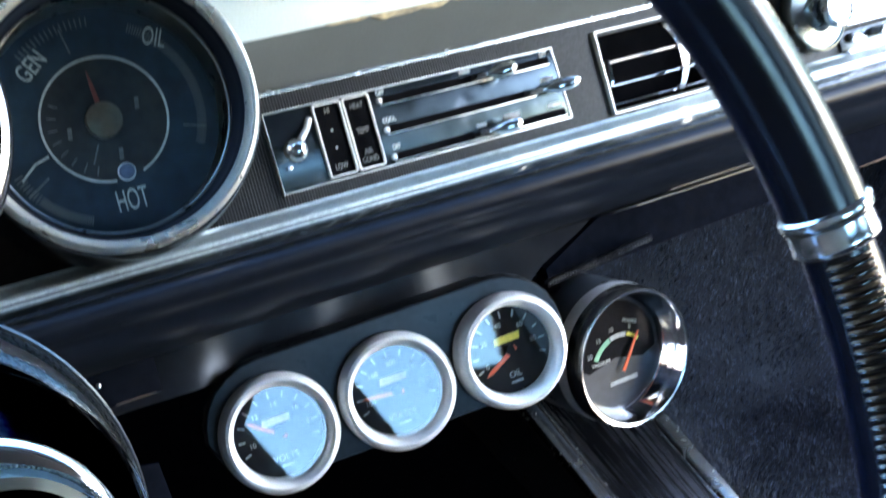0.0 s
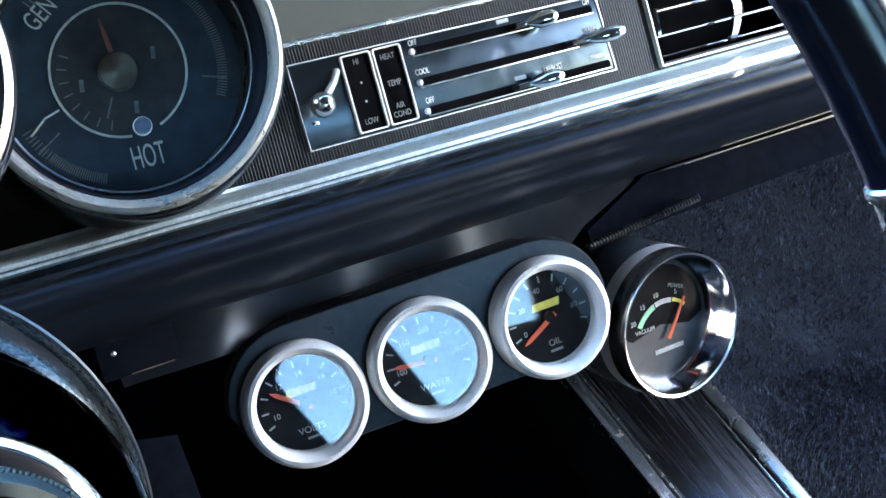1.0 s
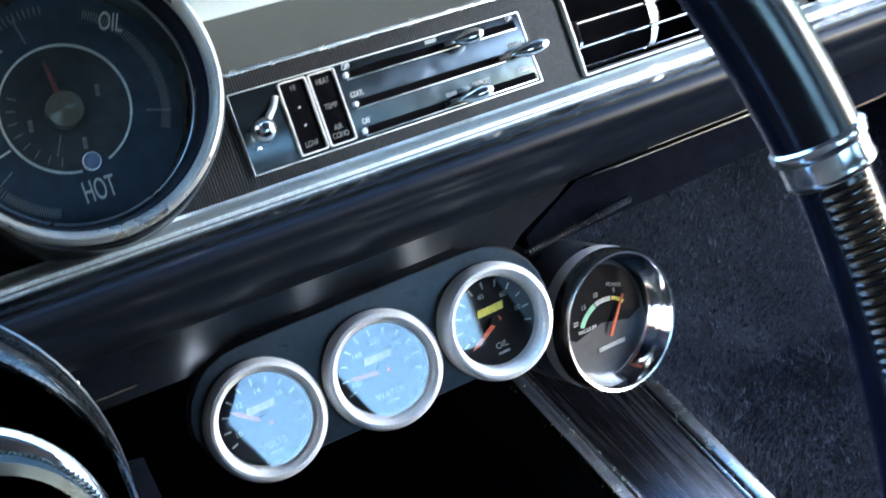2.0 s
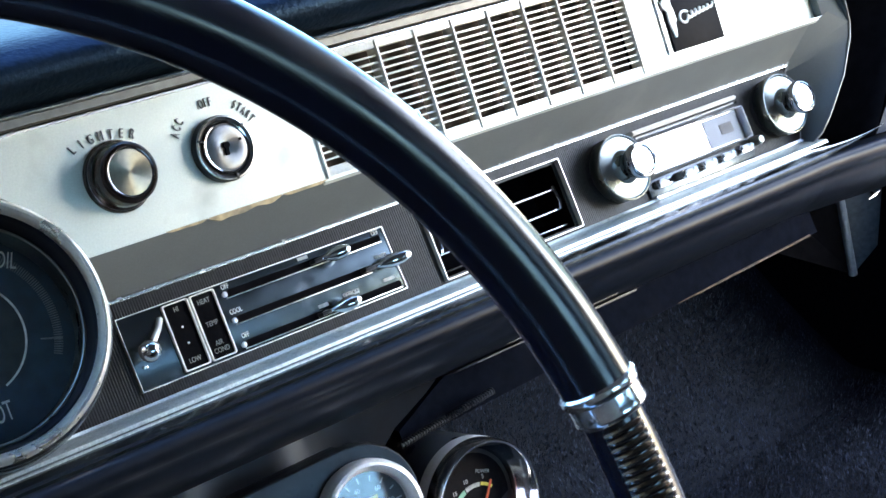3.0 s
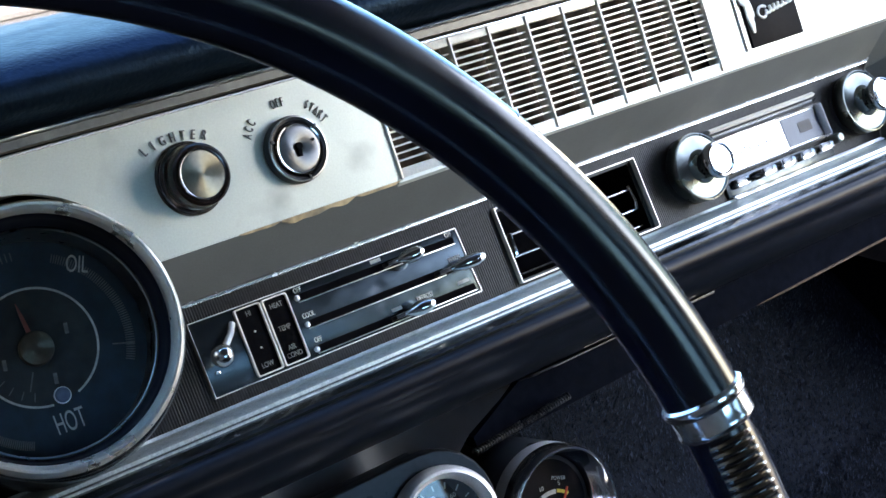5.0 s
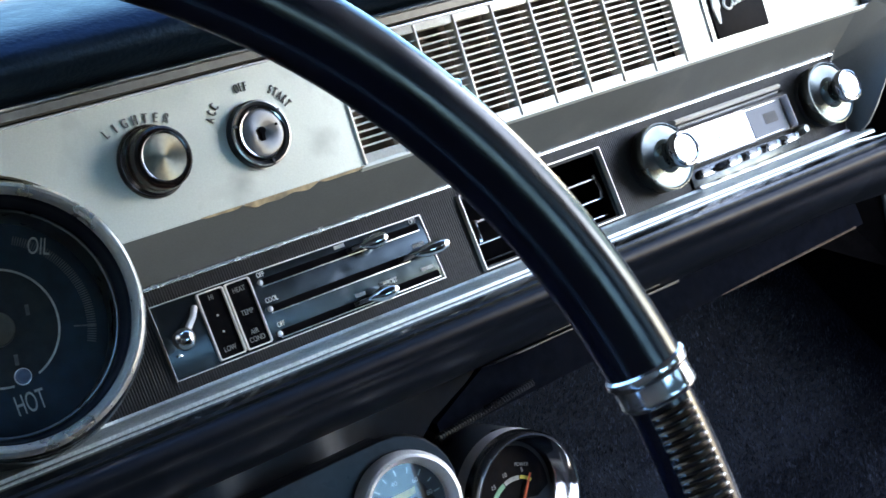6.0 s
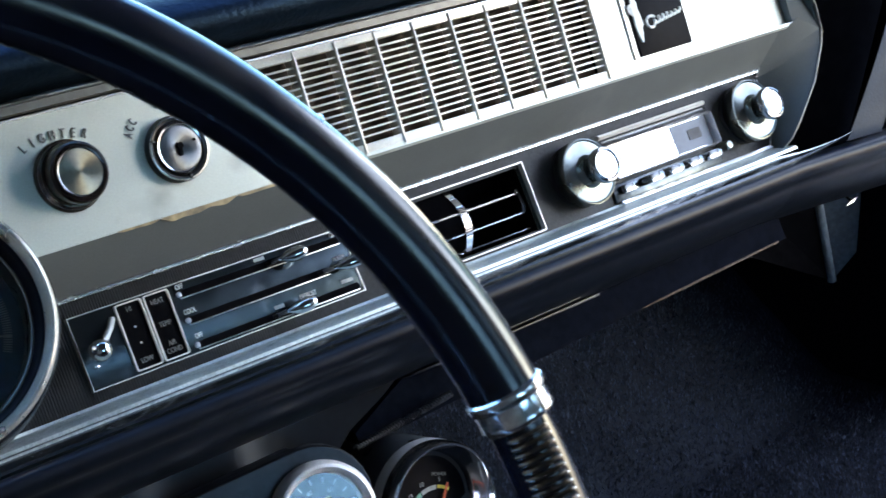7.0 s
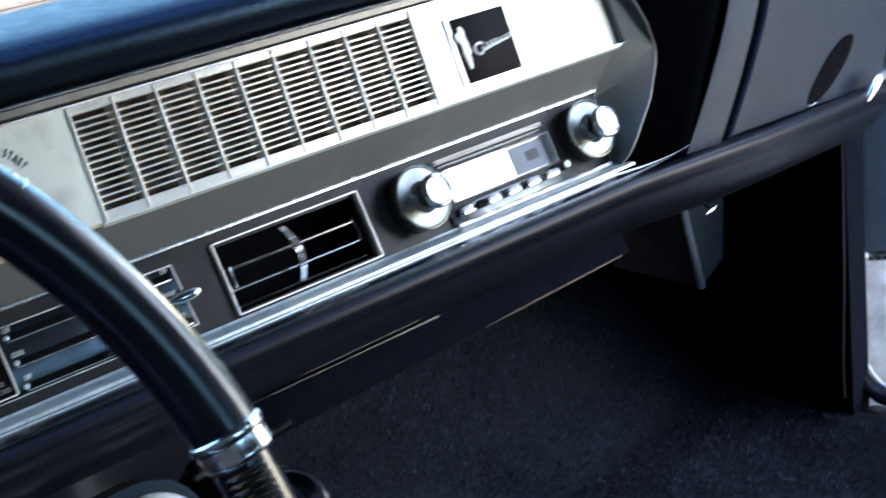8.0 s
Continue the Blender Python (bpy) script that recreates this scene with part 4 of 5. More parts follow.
def build_heater_control():
    t = thing("heater_control", DASH, "chrome heater control panel with three slide levers", "heater control")
    part("plate", slab([(0, 0), (0.1897, 0), (0.1880, 0.0408), (-0.0004, 0.0420)], -0.0032, 0.001, 0.0008), CHROME_PLATE, t, "smudged chrome plate")
    part("plate_rim", flat_frame([(-0.0006, -0.0006), (0.1903, -0.0006), (0.1886, 0.0414), (-0.0010, 0.0426)], [(-0.0001, -0.0001), (0.1898, -0.0001), (0.1881, 0.0409), (-0.0005, 0.0421)], -0.0040, -0.001), BEZEL_GREY, t, "raised bright rim")
    for x0, x1, lines in ((0.0284, 0.0438, ("HI", "", "", "LOW")), (0.0467, 0.0615, ("HEAT", "TEMP", "AIR", "COND"))):
        w = part("indicator_window", slab(rounded(x0, x1, 0.0022, 0.0400, 0.0012, 3), -0.0036, -0.001), MATTE, t, "black indicator window")
        part("window_frame", flat_frame(rounded(x0 - 0.0009, x1 + 0.0009, 0.0014, 0.0408, 0.0016, 3), rounded(x0, x1, 0.0022, 0.0400, 0.0010, 3), -0.0052, -0.002), SILVER_BAR, w, "bright window frame")
        zs = (0.0365, 0.026, 0.0165, 0.0065) if lines[1] == "" else (0.0355, 0.0220, 0.0105, 0.0062)
        for ln, z in zip(lines, zs):
            if ln:
                lettering(ln, 0.0042, pose((x0 + x1) / 2, -0.0040, z), PRINT_DIM, w, "lettering", 0.0001, narrow=0.8)
            else:
                part("dot", lathe([(0.0006, -0.0037), (0.0006, -0.0041), (0, -0.0041)], 8), PRINT, w, "", pose((x0 + x1) / 2, 0, z))
    # toggle
    part("toggle_lever", tube([(0.0245, -0.004, 0.0345), (0.0200, -0.007, 0.0295), (0.0090, -0.013, 0.0215)], [0.0020, 0.0019, 0.0022], 10), BEZEL, t, "slim bright lever")
    ball = lathe([(0.0, 0.0045), (0.0025, 0.0039), (0.0041, 0.002), (0.0046, 0), (0.0041, -0.002), (0.0025, -0.0039), (0.0, -0.0046)], 24)
    part("toggle_ball", ball, LEVER, t, "chrome ball knob", pose(0.0062, -0.016, 0.0198) @ Matrix.Scale(1.42, 4))
    part("lever_socket", box(0.0046, 0.0076, -0.0046, -0.002, 0.0112, 0.0132, 0.0006), CHROME, t, "chrome lever socket")
    # three slots with levers
    slots = ((0.0690, 0.1846, 0.0345, 0.1310, 0.1530), (0.0690, 0.1700, 0.0186, 0.1630, 0.1935), (0.0690, 0.1872, 0.0036, 0.1230, 0.1470))
    for i, (x0, x1, z, l0, l1) in enumerate(slots):
        s = part("slot", slab(rounded(x0, x1, z - 0.0021, z + 0.0024, 0.0014, 3), -0.0034, -0.001), MATTE, t, "black slot")
        part("slot_end", lathe([(0.0018, -0.002), (0.0018, -0.0040), (0.0010, -0.0047), (0, -0.0048)], 14), BEZEL, s, "bright slot end", pose(x0 - 0.0004, 0, z + 0.0004))
        part("slot_edge", box(x0, x1, -0.0040, -0.003, z - 0.0024, z - 0.0018, 0.0002), BEZEL_GREY, s, "bright slot edge")
        # a pointed lever: flat blade with a flared tip
        n = 12
        rings = []
        for k in range(13):
            f = k / 12
            w = 0.0013 + 0.0006 * f if f < 0.34 else 0.0016 + 0.0028 * min(1.0, (f - 0.34) / 0.26) ** 0.8
            w *= 1.0 if f < 0.9 else 0.86 if f < 0.99 else 0.66
            wz, wy = w, w * 1.05
            cx, cy = l0 + (l1 - l0) * f, -0.0070 - 0.0060 * f
            rings.append([(cx + 0.0005 * math.cos(2 * math.pi * j / n), cy + wy * math.sin(2 * math.pi * j / n), z + 0.0004 + wz * math.cos(2 * math.pi * j / n)) for j in range(n)])
        lv = part("slide_lever", loft(rings), LEVER, t, "flared chrome slide lever", smooth=50)
        part("lever_stem", box(l0 - 0.001, l0 + 0.45 * (l1 - l0), -0.0098, -0.001, z - 0.0009, z + 0.0014, 0.0003), SATIN_BLACK, lv, "dark stem")
    for word, x, z in (("OFF", 0.0704, 0.0392), ("COOL", 0.0716, 0.0240), ("OFF", 0.0716, 0.0090), ("OFF", 0.1818, 0.0388), ("WARM", 0.1797, 0.0240), ("DEFROST", 0.1500, 0.0092)):
        lettering(word, 0.0042, pose(x, -0.0036, z), PRINT, t, "lettering", 0.0002, narrow=0.7)
    # words too worn to read
    for x, z, w in ((0.1265, 0.0394, 0.0075), (0.1283, 0.0085, 0.0070), (0.1800, 0.0092, 0.0090)):
        part("worn_word", box(x - w / 2, x + w / 2, -0.0036, -0.0030, z - 0.0011, z + 0.0011), PRINT_MID, t, "plain pale bar")


build_heater_control()


def build_air_vent():
    t = thing("air_vent", DASH @ pose(0.2835, 0, 0.0193), "chrome framed rectangular air vent with thin blades", "air vent")
    o = rounded(-0.0625, 0.0630, -0.0250, 0.0250, 0.0012, 2)
    i = rounded(-0.0616, 0.0621, -0.0241, 0.0241, 0.0010, 2)
    part("frame", flat_frame(o, i, -0.0046, 0.004), SILVER_BAR, t, "bright frame")
    d = 0.034
    bm = loft([[(x, 0.0, z) for x, z in i], [(x, d, z) for x, z in i]], caps=False)
    bm.faces.new([bm.verts.new((x, d, z)) for x, z in i])
    part("duct", bm, MATTE, t, "black duct")
    for k, z in enumerate((0.0060, -0.0080, -0.0198)):
        part("blade", box(-0.0545, 0.0560, 0.004, 0.016, z - 0.0005, z + 0.0005, 0.0002), SATIN, t, "thin bright blade")
        part("blade_nose", tube([(-0.0545, 0.004, z), (0.0560, 0.004, z)], 0.0007, 8), DIAL_SILVER, t, "bright blade edge")
    part("side_link", tube([(-0.0535, 0.002, 0.0070), (-0.0545, 0.001, 0.0), (-0.0540, 0.002, -0.0070)], 0.0017, 8), CHROME, t, "chrome side link")
    part("side_link", tube([(0.0560, 0.004, 0.0085), (0.0570, 0.003, -0.003), (0.0560, 0.004, -0.0080)], 0.0012, 8), CHROME, t, "chrome side link")
    rings = []
    for k in range(15):
        f = -1 + 2 * k / 14
        z, y = 0.0218 * f, -0.0120 + 0.012 * f * f
        w = 0.0022 + 0.0006 * (1 - f * f)
        rings.append([(-0.0055 - w, y, z), (-0.0055 + w, y, z), (-0.0055 + w, y + 0.003, z), (-0.0055 - w, y + 0.003, z)])
    part("thumb_bar", loft(rings), CHROME, t, "curved chrome thumb bar", smooth=60)
    for k in range(11):
        f = -0.38 + 0.76 * k / 10
        part("thumb_ridge", box(-0.0030, 0.0030, -0.0010, 0.001, -0.0003, 0.0003), SATIN_BLACK, t, "", pose(-0.0055, -0.0120 + 0.012 * f * f - 0.0002, 0.0218 * f))


build_air_vent()


def build_radio():
    t = thing("car_radio", DASH @ pose(0.478, 0, 0.02), "chrome push-button car radio with two large knobs", "radio")
    ox = -0.478
    oz = -0.02
    # dial window
    o, i = rounded(0.4200 + ox, 0.5350 + ox, 0.0090 + oz, 0.0352 + oz, 0.0012, 2), rounded(0.4218 + ox, 0.5332 + ox, 0.0108 + oz, 0.0334 + oz, 0.0010, 2)
    part("dial_frame", ring_frame(o, i, -0.0105, 0.0), BEZEL, t, "bevelled chrome dial frame")
    d = part("dial", box(0.4218 + ox, 0.5332 + ox, -0.0030, 0.0, 0.0108 + oz, 0.0334 + oz), DIAL_SILVER, t, "silvery white dial plate")
    bm = bmesh.new()
    bm.faces.new([bm.verts.new(q) for q in ((0.4218 + ox, -0.0060, 0.0108 + oz), (0.5332 + ox, -0.0060, 0.0108 + oz), (0.5332 + ox, -0.0060, 0.0334 + oz), (0.4218 + ox, -0.0060, 0.0334 + oz))])
    toward_driver(part("dial_glass", bm, LENS, d, "clear dial glass")).visible_shadow = False
    part("dial_end", box(0.4935 + ox, 0.5326 + ox, -0.0036, -0.003, 0.0112 + oz, 0.0328 + oz), BLUE_LENS, d, "blue-grey end of the dial")
    part("dial_badge", box(0.5090 + ox, 0.5230 + ox, -0.0040, -0.0034, 0.0185 + oz, 0.0265 + oz), DIAL_BLACK, d, "dark mark on the dial")
    part("dial_scale", box(0.4250 + ox, 0.4950 + ox, -0.0034, -0.003, 0.0205 + oz, 0.0213 + oz), PRINT_DARK, d, "thin scale line")
    for k in range(15):
        part("scale_mark", box(-0.0003, 0.0003, -0.0034, -0.003, 0, 0.003 if k % 3 else 0.005), PRINT_DARK, d, "", pose(0.4270 + ox + 0.0046 * k, 0, 0.0213 + oz))
    part("top_bar", along_x([(-0.0075, 0.0405 + oz), (-0.0090, 0.0420 + oz), (-0.0075, 0.0438 + oz), (0, 0.0438 + oz), (0, 0.0405 + oz)], 0.4180 + ox, 0.5330 + ox), SILVER_BAR, t, "bright top bar")
    part("top_bar", along_x([(-0.0060, 0.0372 + oz), (-0.0068, 0.0380 + oz), (-0.0060, 0.0388 + oz), (0, 0.0388 + oz), (0, 0.0372 + oz)], 0.4205 + ox, 0.5345 + ox), DIAL_SILVER, t, "bright bar over the dial")
    part("button_tray", box(0.4170 + ox, 0.5360 + ox, -0.0035, 0.0, -0.0062 + oz, 0.0068 + oz, 0.0006), STEP_METAL, t, "dull dark button tray")
    for k in range(5):
        x = 0.4310 + 0.0218 * k + ox
        b = part("push_button", box(-0.0078, 0.0078, -0.0150, -0.002, -0.0030, 0.0032, 0.0010), WALL_CHROME, t, "chrome push button", pose(x, 0.007 if k == 0 else 0, 0.0016 + oz + 0.0003 * k))
        part("button_cap", box(-0.0072, 0.0030, -0.0158, -0.0145, -0.0004, 0.0028, 0.0006), BUTTON, b, "dull chrome button face")
    part("push_button", lathe([(0.0036, 0), (0.0036, -0.010), (0.0028, -0.0122), (0, -0.0125)], 20), KNOB, t, "small round chrome button", pose(0.5390 + ox, 0, 0.0054 + oz))
    for k, (z, y) in enumerate(((-0.0066, -0.0050), (-0.0078, -0.0066))):
        part("lower_bar", tube([(0.4200 + ox, y, z + oz), (0.5900 + ox, y, z + oz)], 0.0008, 8), BEZEL, t, "thin bright bar")
    for x, z, right in ((0.3905, 0.0218, False), (0.5740, 0.0238, True)):
        kn = part("tuning_knob" if right else "volume_knob", lathe([(0.0, -0.004), (0.0215, -0.004), (0.0232, -0.0065), (0.0240, -0.0155), (0.0236, -0.0168), (0.0228, -0.0170), (0.0218, -0.0160), (0.0165, -0.0158), (0.0120, -0.0166), (0.0098, -0.0190), (0.0092, -0.0215)], 56),
                  KNOB, t, "dished chrome ring knob", pose(x + ox, 0, z + oz))
        part("backplate", lathe([(0.0, -0.0041), (0.0222, -0.0041), (0.0228, -0.0010), (0.0224, 0.0)], 48), SATIN_BLACK, kn, "black backplate")
        part("inner_knob", lathe([(0.0092, -0.016), (0.0090, -0.0245), (0.0108, -0.0268), (0.0126, -0.0305), (0.0127, -0.0338), (0.0118, -0.0358), (0.0104, -0.0362), (0.0096, -0.0352), (0.0, -0.0342)], 48), WALL_CHROME, kn, "polished chrome inner knob")


build_radio()


# ---- instrument pods ----
def build_pod(x, z, r, y, turn, label, detail):
    t = thing("instrument_pod", DASH @ pose(x, y, z, *turn), label, "gauge pod", "instrument pods")
    k = r / 0.0690

    def turned(profile, n=96):
        return lathe([(p * k, q) for p, q in profile], n)
    # outer skirt, bright bead, black well, thin pale ring and the dial at the bottom of the well
    part("skirt", turned([(0.0722, 0.066), (0.0722, 0.040), (0.0716, 0.030), (0.0704, 0.0215), (0.0694, 0.0186), (0.0688, 0.0180), (0.0678, 0.0192)]), DARK_METAL, t, "dark polished outer skirt" if detail else "polished chrome skirt")
    part("bezel", turned([(0.0685, 0.0205), (0.0685, 0.0152), (0.0677, 0.0128), (0.0664, 0.0117), (0.0650, 0.0120), (0.0634, 0.0138), (0.0624, 0.0165), (0.0622, 0.0185)] if detail else [(0.0684, 0.0185), (0.0684, 0.0152), (0.0672, 0.0120), (0.0640, 0.0100), (0.0600, 0.0106), (0.0560, 0.0140), (0.0530, 0.0200), (0.0525, 0.0230)]), POD_RIM if detail else DARK_METAL, t, "bright satin bezel")
    part("inner_wall", turned([(0.0630, 0.0178), (0.0617, 0.0198), (0.0609, 0.0235), (0.0594, 0.0305), (0.0586, 0.0320)]), GLOSS, t, "black inner wall")
    part("inner_ring", turned([(0.0586, 0.0345), (0.0584, 0.0330), (0.0578, 0.0326), (0.0570, 0.0332), (0.0566, 0.0350), (0.0564, 0.057)]), KNOB, t, "thin pale ring")
    d = part("dial", turned([(0.0606, 0.0562), (0.0, 0.0562)]), DIAL, t, "dark blue-black dial")
    lens([(0.0569 * k, 0.0391), (0.045 * k, 0.0384), (0.02 * k, 0.0380), (0.0, 0.0379)], t, "clear curved lens", 96, LENS)
    if detail:
        y = 0.0555
        part("centre_disc", lathe([(0.0303, y + 0.0003), (0.0, y + 0.0001)], 72), DIAL_BROWN, d, "brown-black centre disc", pose(0.0007, 0, 0.0007))
        part("dial_circle", lathe([(0.0313, y), (0.0313, y - 0.0006), (0.0302, y - 0.0006), (0.0302, y)], 72, (-69, 265)), PRINT_SOFT, d, "thin pale circle", pose(0.0007, 0, 0.0007))
        part("centre_cap", lathe([(0.0090, y), (0.0090, y - 0.0030), (0.0084, y - 0.0038), (0.0, y - 0.0042)], 40), BRASS, d, "spun metal centre cap")
        part("pointer", slab([(-0.0012, 0.008), (0.0012, 0.008), (0.0009, 0.018), (0.0002, 0.025), (-0.0002, 0.025), (-0.0009, 0.018)], y - 0.0026, y - 0.0018), RED_DIM, d, "faded red pointer", pose(0, 0, 0, 0, -4, 0))
        part("tell_tale", lathe([(0.0039, y), (0.0039, y - 0.0020), (0.0031, y - 0.0028), (0.0, y - 0.0030)], 28), TELL_LENS, d, "round pale blue lens", pose(0.0037, 0, -0.0268))
        part("tell_tale_rim", lathe([(0.0044, y), (0.0044, y - 0.0012), (0.0038, y - 0.0014)], 28), SATIN, d, "bright rim", pose(0.0037, 0, -0.0268))
        fitted_lettering("HOT", 0.0152, 0.0105, pose(0.0028, y - 0.0004, -0.0402, 0, 1, 0), PRINT_SOFT, d, "lettering", 0.0002)
        fitted_lettering("OIL", 0.0112, 0.0090, pose(0.0352, y - 0.0004, 0.0343, 0, 24, 0), PRINT_SOFT, d, "lettering", 0.0002)
        fitted_lettering("GEN", 0.0152, 0.0088, pose(-0.0262, y - 0.0004, 0.0338, 0, -36, 0), PRINT_SOFT, d, "lettering", 0.0002)
        # bent line of the generator scale
        part("scale_line", tube([(-0.0300, y - 0.0003, -0.0105), (-0.0370, y - 0.0003, -0.0125), (-0.0450, y - 0.0003, -0.0190)], 0.0005, 6), PRINT_SOFT, d, "bent pale line")
        tick = None
        for a0, a1, n, r0, r1 in ((60, -27, 58, 0.0455, 0.0500), (-142, -112, 26, 0.0470, 0.0520), (128, 84, 16, 0.0470, 0.0505), (216, 200, 8, 0.0470, 0.0505)):
            for j in range(n):
                a = a0 + (a1 - a0) * j / (n - 1)
                if tick is None:
                    ob = part("tick", box(0.0, 0.0046, y - 0.0004, y, -0.00028, 0.00028), PRINT_DIM, d, "", None)
                    tick = ob.data
                else:
                    ob = new("tick", tick)
                    ob.parent = d
                ob.matrix_local = Matrix.Rotation(radians(-a), 4, "Y") @ Matrix.Translation((r0, 0, 0))
        for a in range(150, 250, 14):
            ob = new("tick", tick)
            ob.parent, ob.matrix_local = d, Matrix.Rotation(radians(-a), 4, "Y") @ Matrix.Translation((0.0225, 0, 0))
        for a, r0, r1 in ((-17, 0.0385, 0.0500), (100, 0.036, 0.049), (-118, 0.012, 0.022), (212, 0.0385, 0.052)):
            part("scale_line", box(r0, r1, y - 0.0005, y, -0.00035, 0.00035), PRINT_DIM, d, "", Matrix.Rotation(radians(-a), 4, "Y"))
        for a, r0 in ((188, 0.0175), (-78, 0.018), (15, 0.0185)):
            part("numeral_bar", box(-0.0010, 0.0010, y - 0.0004, y, -0.0028, 0.0028), PRINT_DIM, d, "", pose(r0 * math.cos(radians(a)), 0, r0 * math.sin(radians(a)), 0, 10, 0))
    return t


build_pod(POD_X, POD_Z, 0.0690, -0.0565, (-3.2, 0, -12.2), "round satin-rimmed gauge pod marked oil, gen and hot", True)
build_pod(-0.2260, 0.0730, 0.0770, -0.0850, (-3.2, 0, -4), "round chrome-rimmed speedometer pod beside the small gauges", False)


# ---- added gauges under the dashboard ----
GAUGE_FRAME = DASH @ pose(0.0394, 0.0130, -0.1171, 7.5, -2.1, -16.3)


def build_gauge_panel():
    t = thing("gauge_panel", GAUGE_FRAME, "black three-hole gauge panel hung under the dashboard", "gauge panel")
    out = []
    cx = (-0.0671, 0.0, 0.0671)
    R, top = 0.0330, 0.0415
    for a in range(90, -1, -15):
        out.append((cx[2] + 0.0355 * math.cos(radians(a)), top - 0.0355 + 0.0355 * math.sin(radians(a))))
    for n, c in enumerate(reversed(cx)):
        a0, a1 = (-15, -125) if n == 0 else ((-55, -125) if n == 1 else (-55, -165))
        for k in range(9):
            a = radians(a0 + (a1 - a0) * k / 8)
            out.append((c + R * math.cos(a), R * math.sin(a)))
    for a in range(180, 89, -15):
        out.append((cx[0] + 0.0375 * math.cos(radians(a)), top - 0.0365 + 0.0365 * math.sin(radians(a))))
    bm = bmesh.new()
    rows = []
    for y, k in ((0.0, 0.975), (0.0008, 0.992), (0.0025, 1.0), (0.009, 1.0)):
        rows.append([bm.verts.new((p[0] * (1 - (1 - k) * 0.45), y, p[1] * k)) for p in out])
    for a, b in zip(rows, rows[1:]):
        for i in range(len(out)):
            j = (i + 1) % len(out)
            bm.faces.new((a[i], a[j], b[j], b[i]))
    bm.faces.new(rows[0])
    part("faceplate", bm, SATIN_BLACK, t, "satin black faceplate")
    part("top_flange", box(-0.060, 0.066, 0.006, 0.020, 0.0400, 0.0414, 0.0006), SATIN_BLACK, t, "folded top flange")
    return t, cx


gauge_panel, GAUGE_X = build_gauge_panel()


def build_small_gauge(x, kind, tilt):
    t = thing("round_gauge", GAUGE_FRAME @ pose(x, 0, 0, *tilt), {"volts": "silver-rimmed voltmeter with a black dial and red pointer", "water": "silver-rimmed water temperature gauge with a black dial",
              "oil": "silver-rimmed oil pressure gauge with a black dial"}[kind], "gauge", "added gauges")
    part("bezel", lathe([(0.0322, 0.002), (0.0324, -0.005), (0.0320, -0.0090), (0.0303, -0.0116), (0.0286, -0.0122), (0.0264, -0.0104), (0.0250, -0.0062), (0.0243, -0.0020), (0.0240, 0.004)], 72), GAUGE_RIM, t, "satin aluminium bezel")
    d = part("dial", lathe([(0.0242, 0.0035), (0.0, 0.0035)], 48), DIAL_BLACK, t, "black dial", pose(0, -0.0048, 0))
    lens([(0.0248, -0.0060), (0.0, -0.0060)], t, "flat clear lens")
    part("pointer", slab([(-0.0012, -0.004), (0.0012, -0.004), (0.0011, 0.016), (0.0, 0.0196), (-0.0011, 0.016)], 0.0010, 0.0018), RED, d, "orange-red pointer",
         pose(0, 0, -0.001, 0, {"volts": -54, "water": -84, "oil": -118}[kind], 0))
    part("hub", lathe([(0.0028, 0.003), (0.0028, 0.0008), (0.0, 0.0006)], 20), DIAL_BLACK, d, "black hub")
    # maker's mark in yellow: a plain slanted shape
    part("yellow_mark", slab([(-0.0080, 0.0045), (0.0075, 0.0045), (0.0085, 0.0085), (-0.0070, 0.0085)], 0.0028, 0.0034), YELLOW, d, "plain yellow mark")
    tick = box(0.0185, 0.0222, 0.0030, 0.0034, -0.0004, 0.0004)
    tick_mesh = None
    for j in range(11):
        a = radians(200 - 220 * j / 10)
        if tick_mesh is None:
            ob = part("tick", tick, PRINT_MID, d, "")
            tick_mesh = ob.data
        else:
            ob = new("tick", tick_mesh)
            ob.parent = d
        ob.matrix_local = Matrix.Rotation(-a, 4, "Y")
    words = {"volts": (("10", 190), ("12", 130), ("14", 85), ("16", 40), ("18", 0)), "water": (("100", 190), ("160", 130), ("200", 85), ("240", 40), ("280", 0)), "oil": (("0", 200), ("20", 150), ("40", 100), ("60", 50), ("80", 5))}[kind]
    for w, a in words:
        lettering(w, 0.0040, pose(0.0156 * math.cos(radians(a)), 0.0032, 0.0150 * math.sin(radians(a))), PRINT_MID, d, "numeral", 0.0001)
    lettering({"volts": "VOLTS", "water": "WATER", "oil": "OIL"}[kind], 0.0048, pose(0, 0.0032, -0.0140), PRINT_MID, d, "lettering", 0.0001)
    part("caption_bar", box(-0.0035, 0.0035, 0.0030, 0.0034, -0.0188, -0.0176), PRINT_MID, d, "")


for gx, gk, gt in zip(GAUGE_X, ("volts", "water", "oil"), ((-3.5, 0, 2.3), (-3.5, 0, -0.6), (-1.6, 0, 4.5))):
    build_small_gauge(gx, gk, gt)


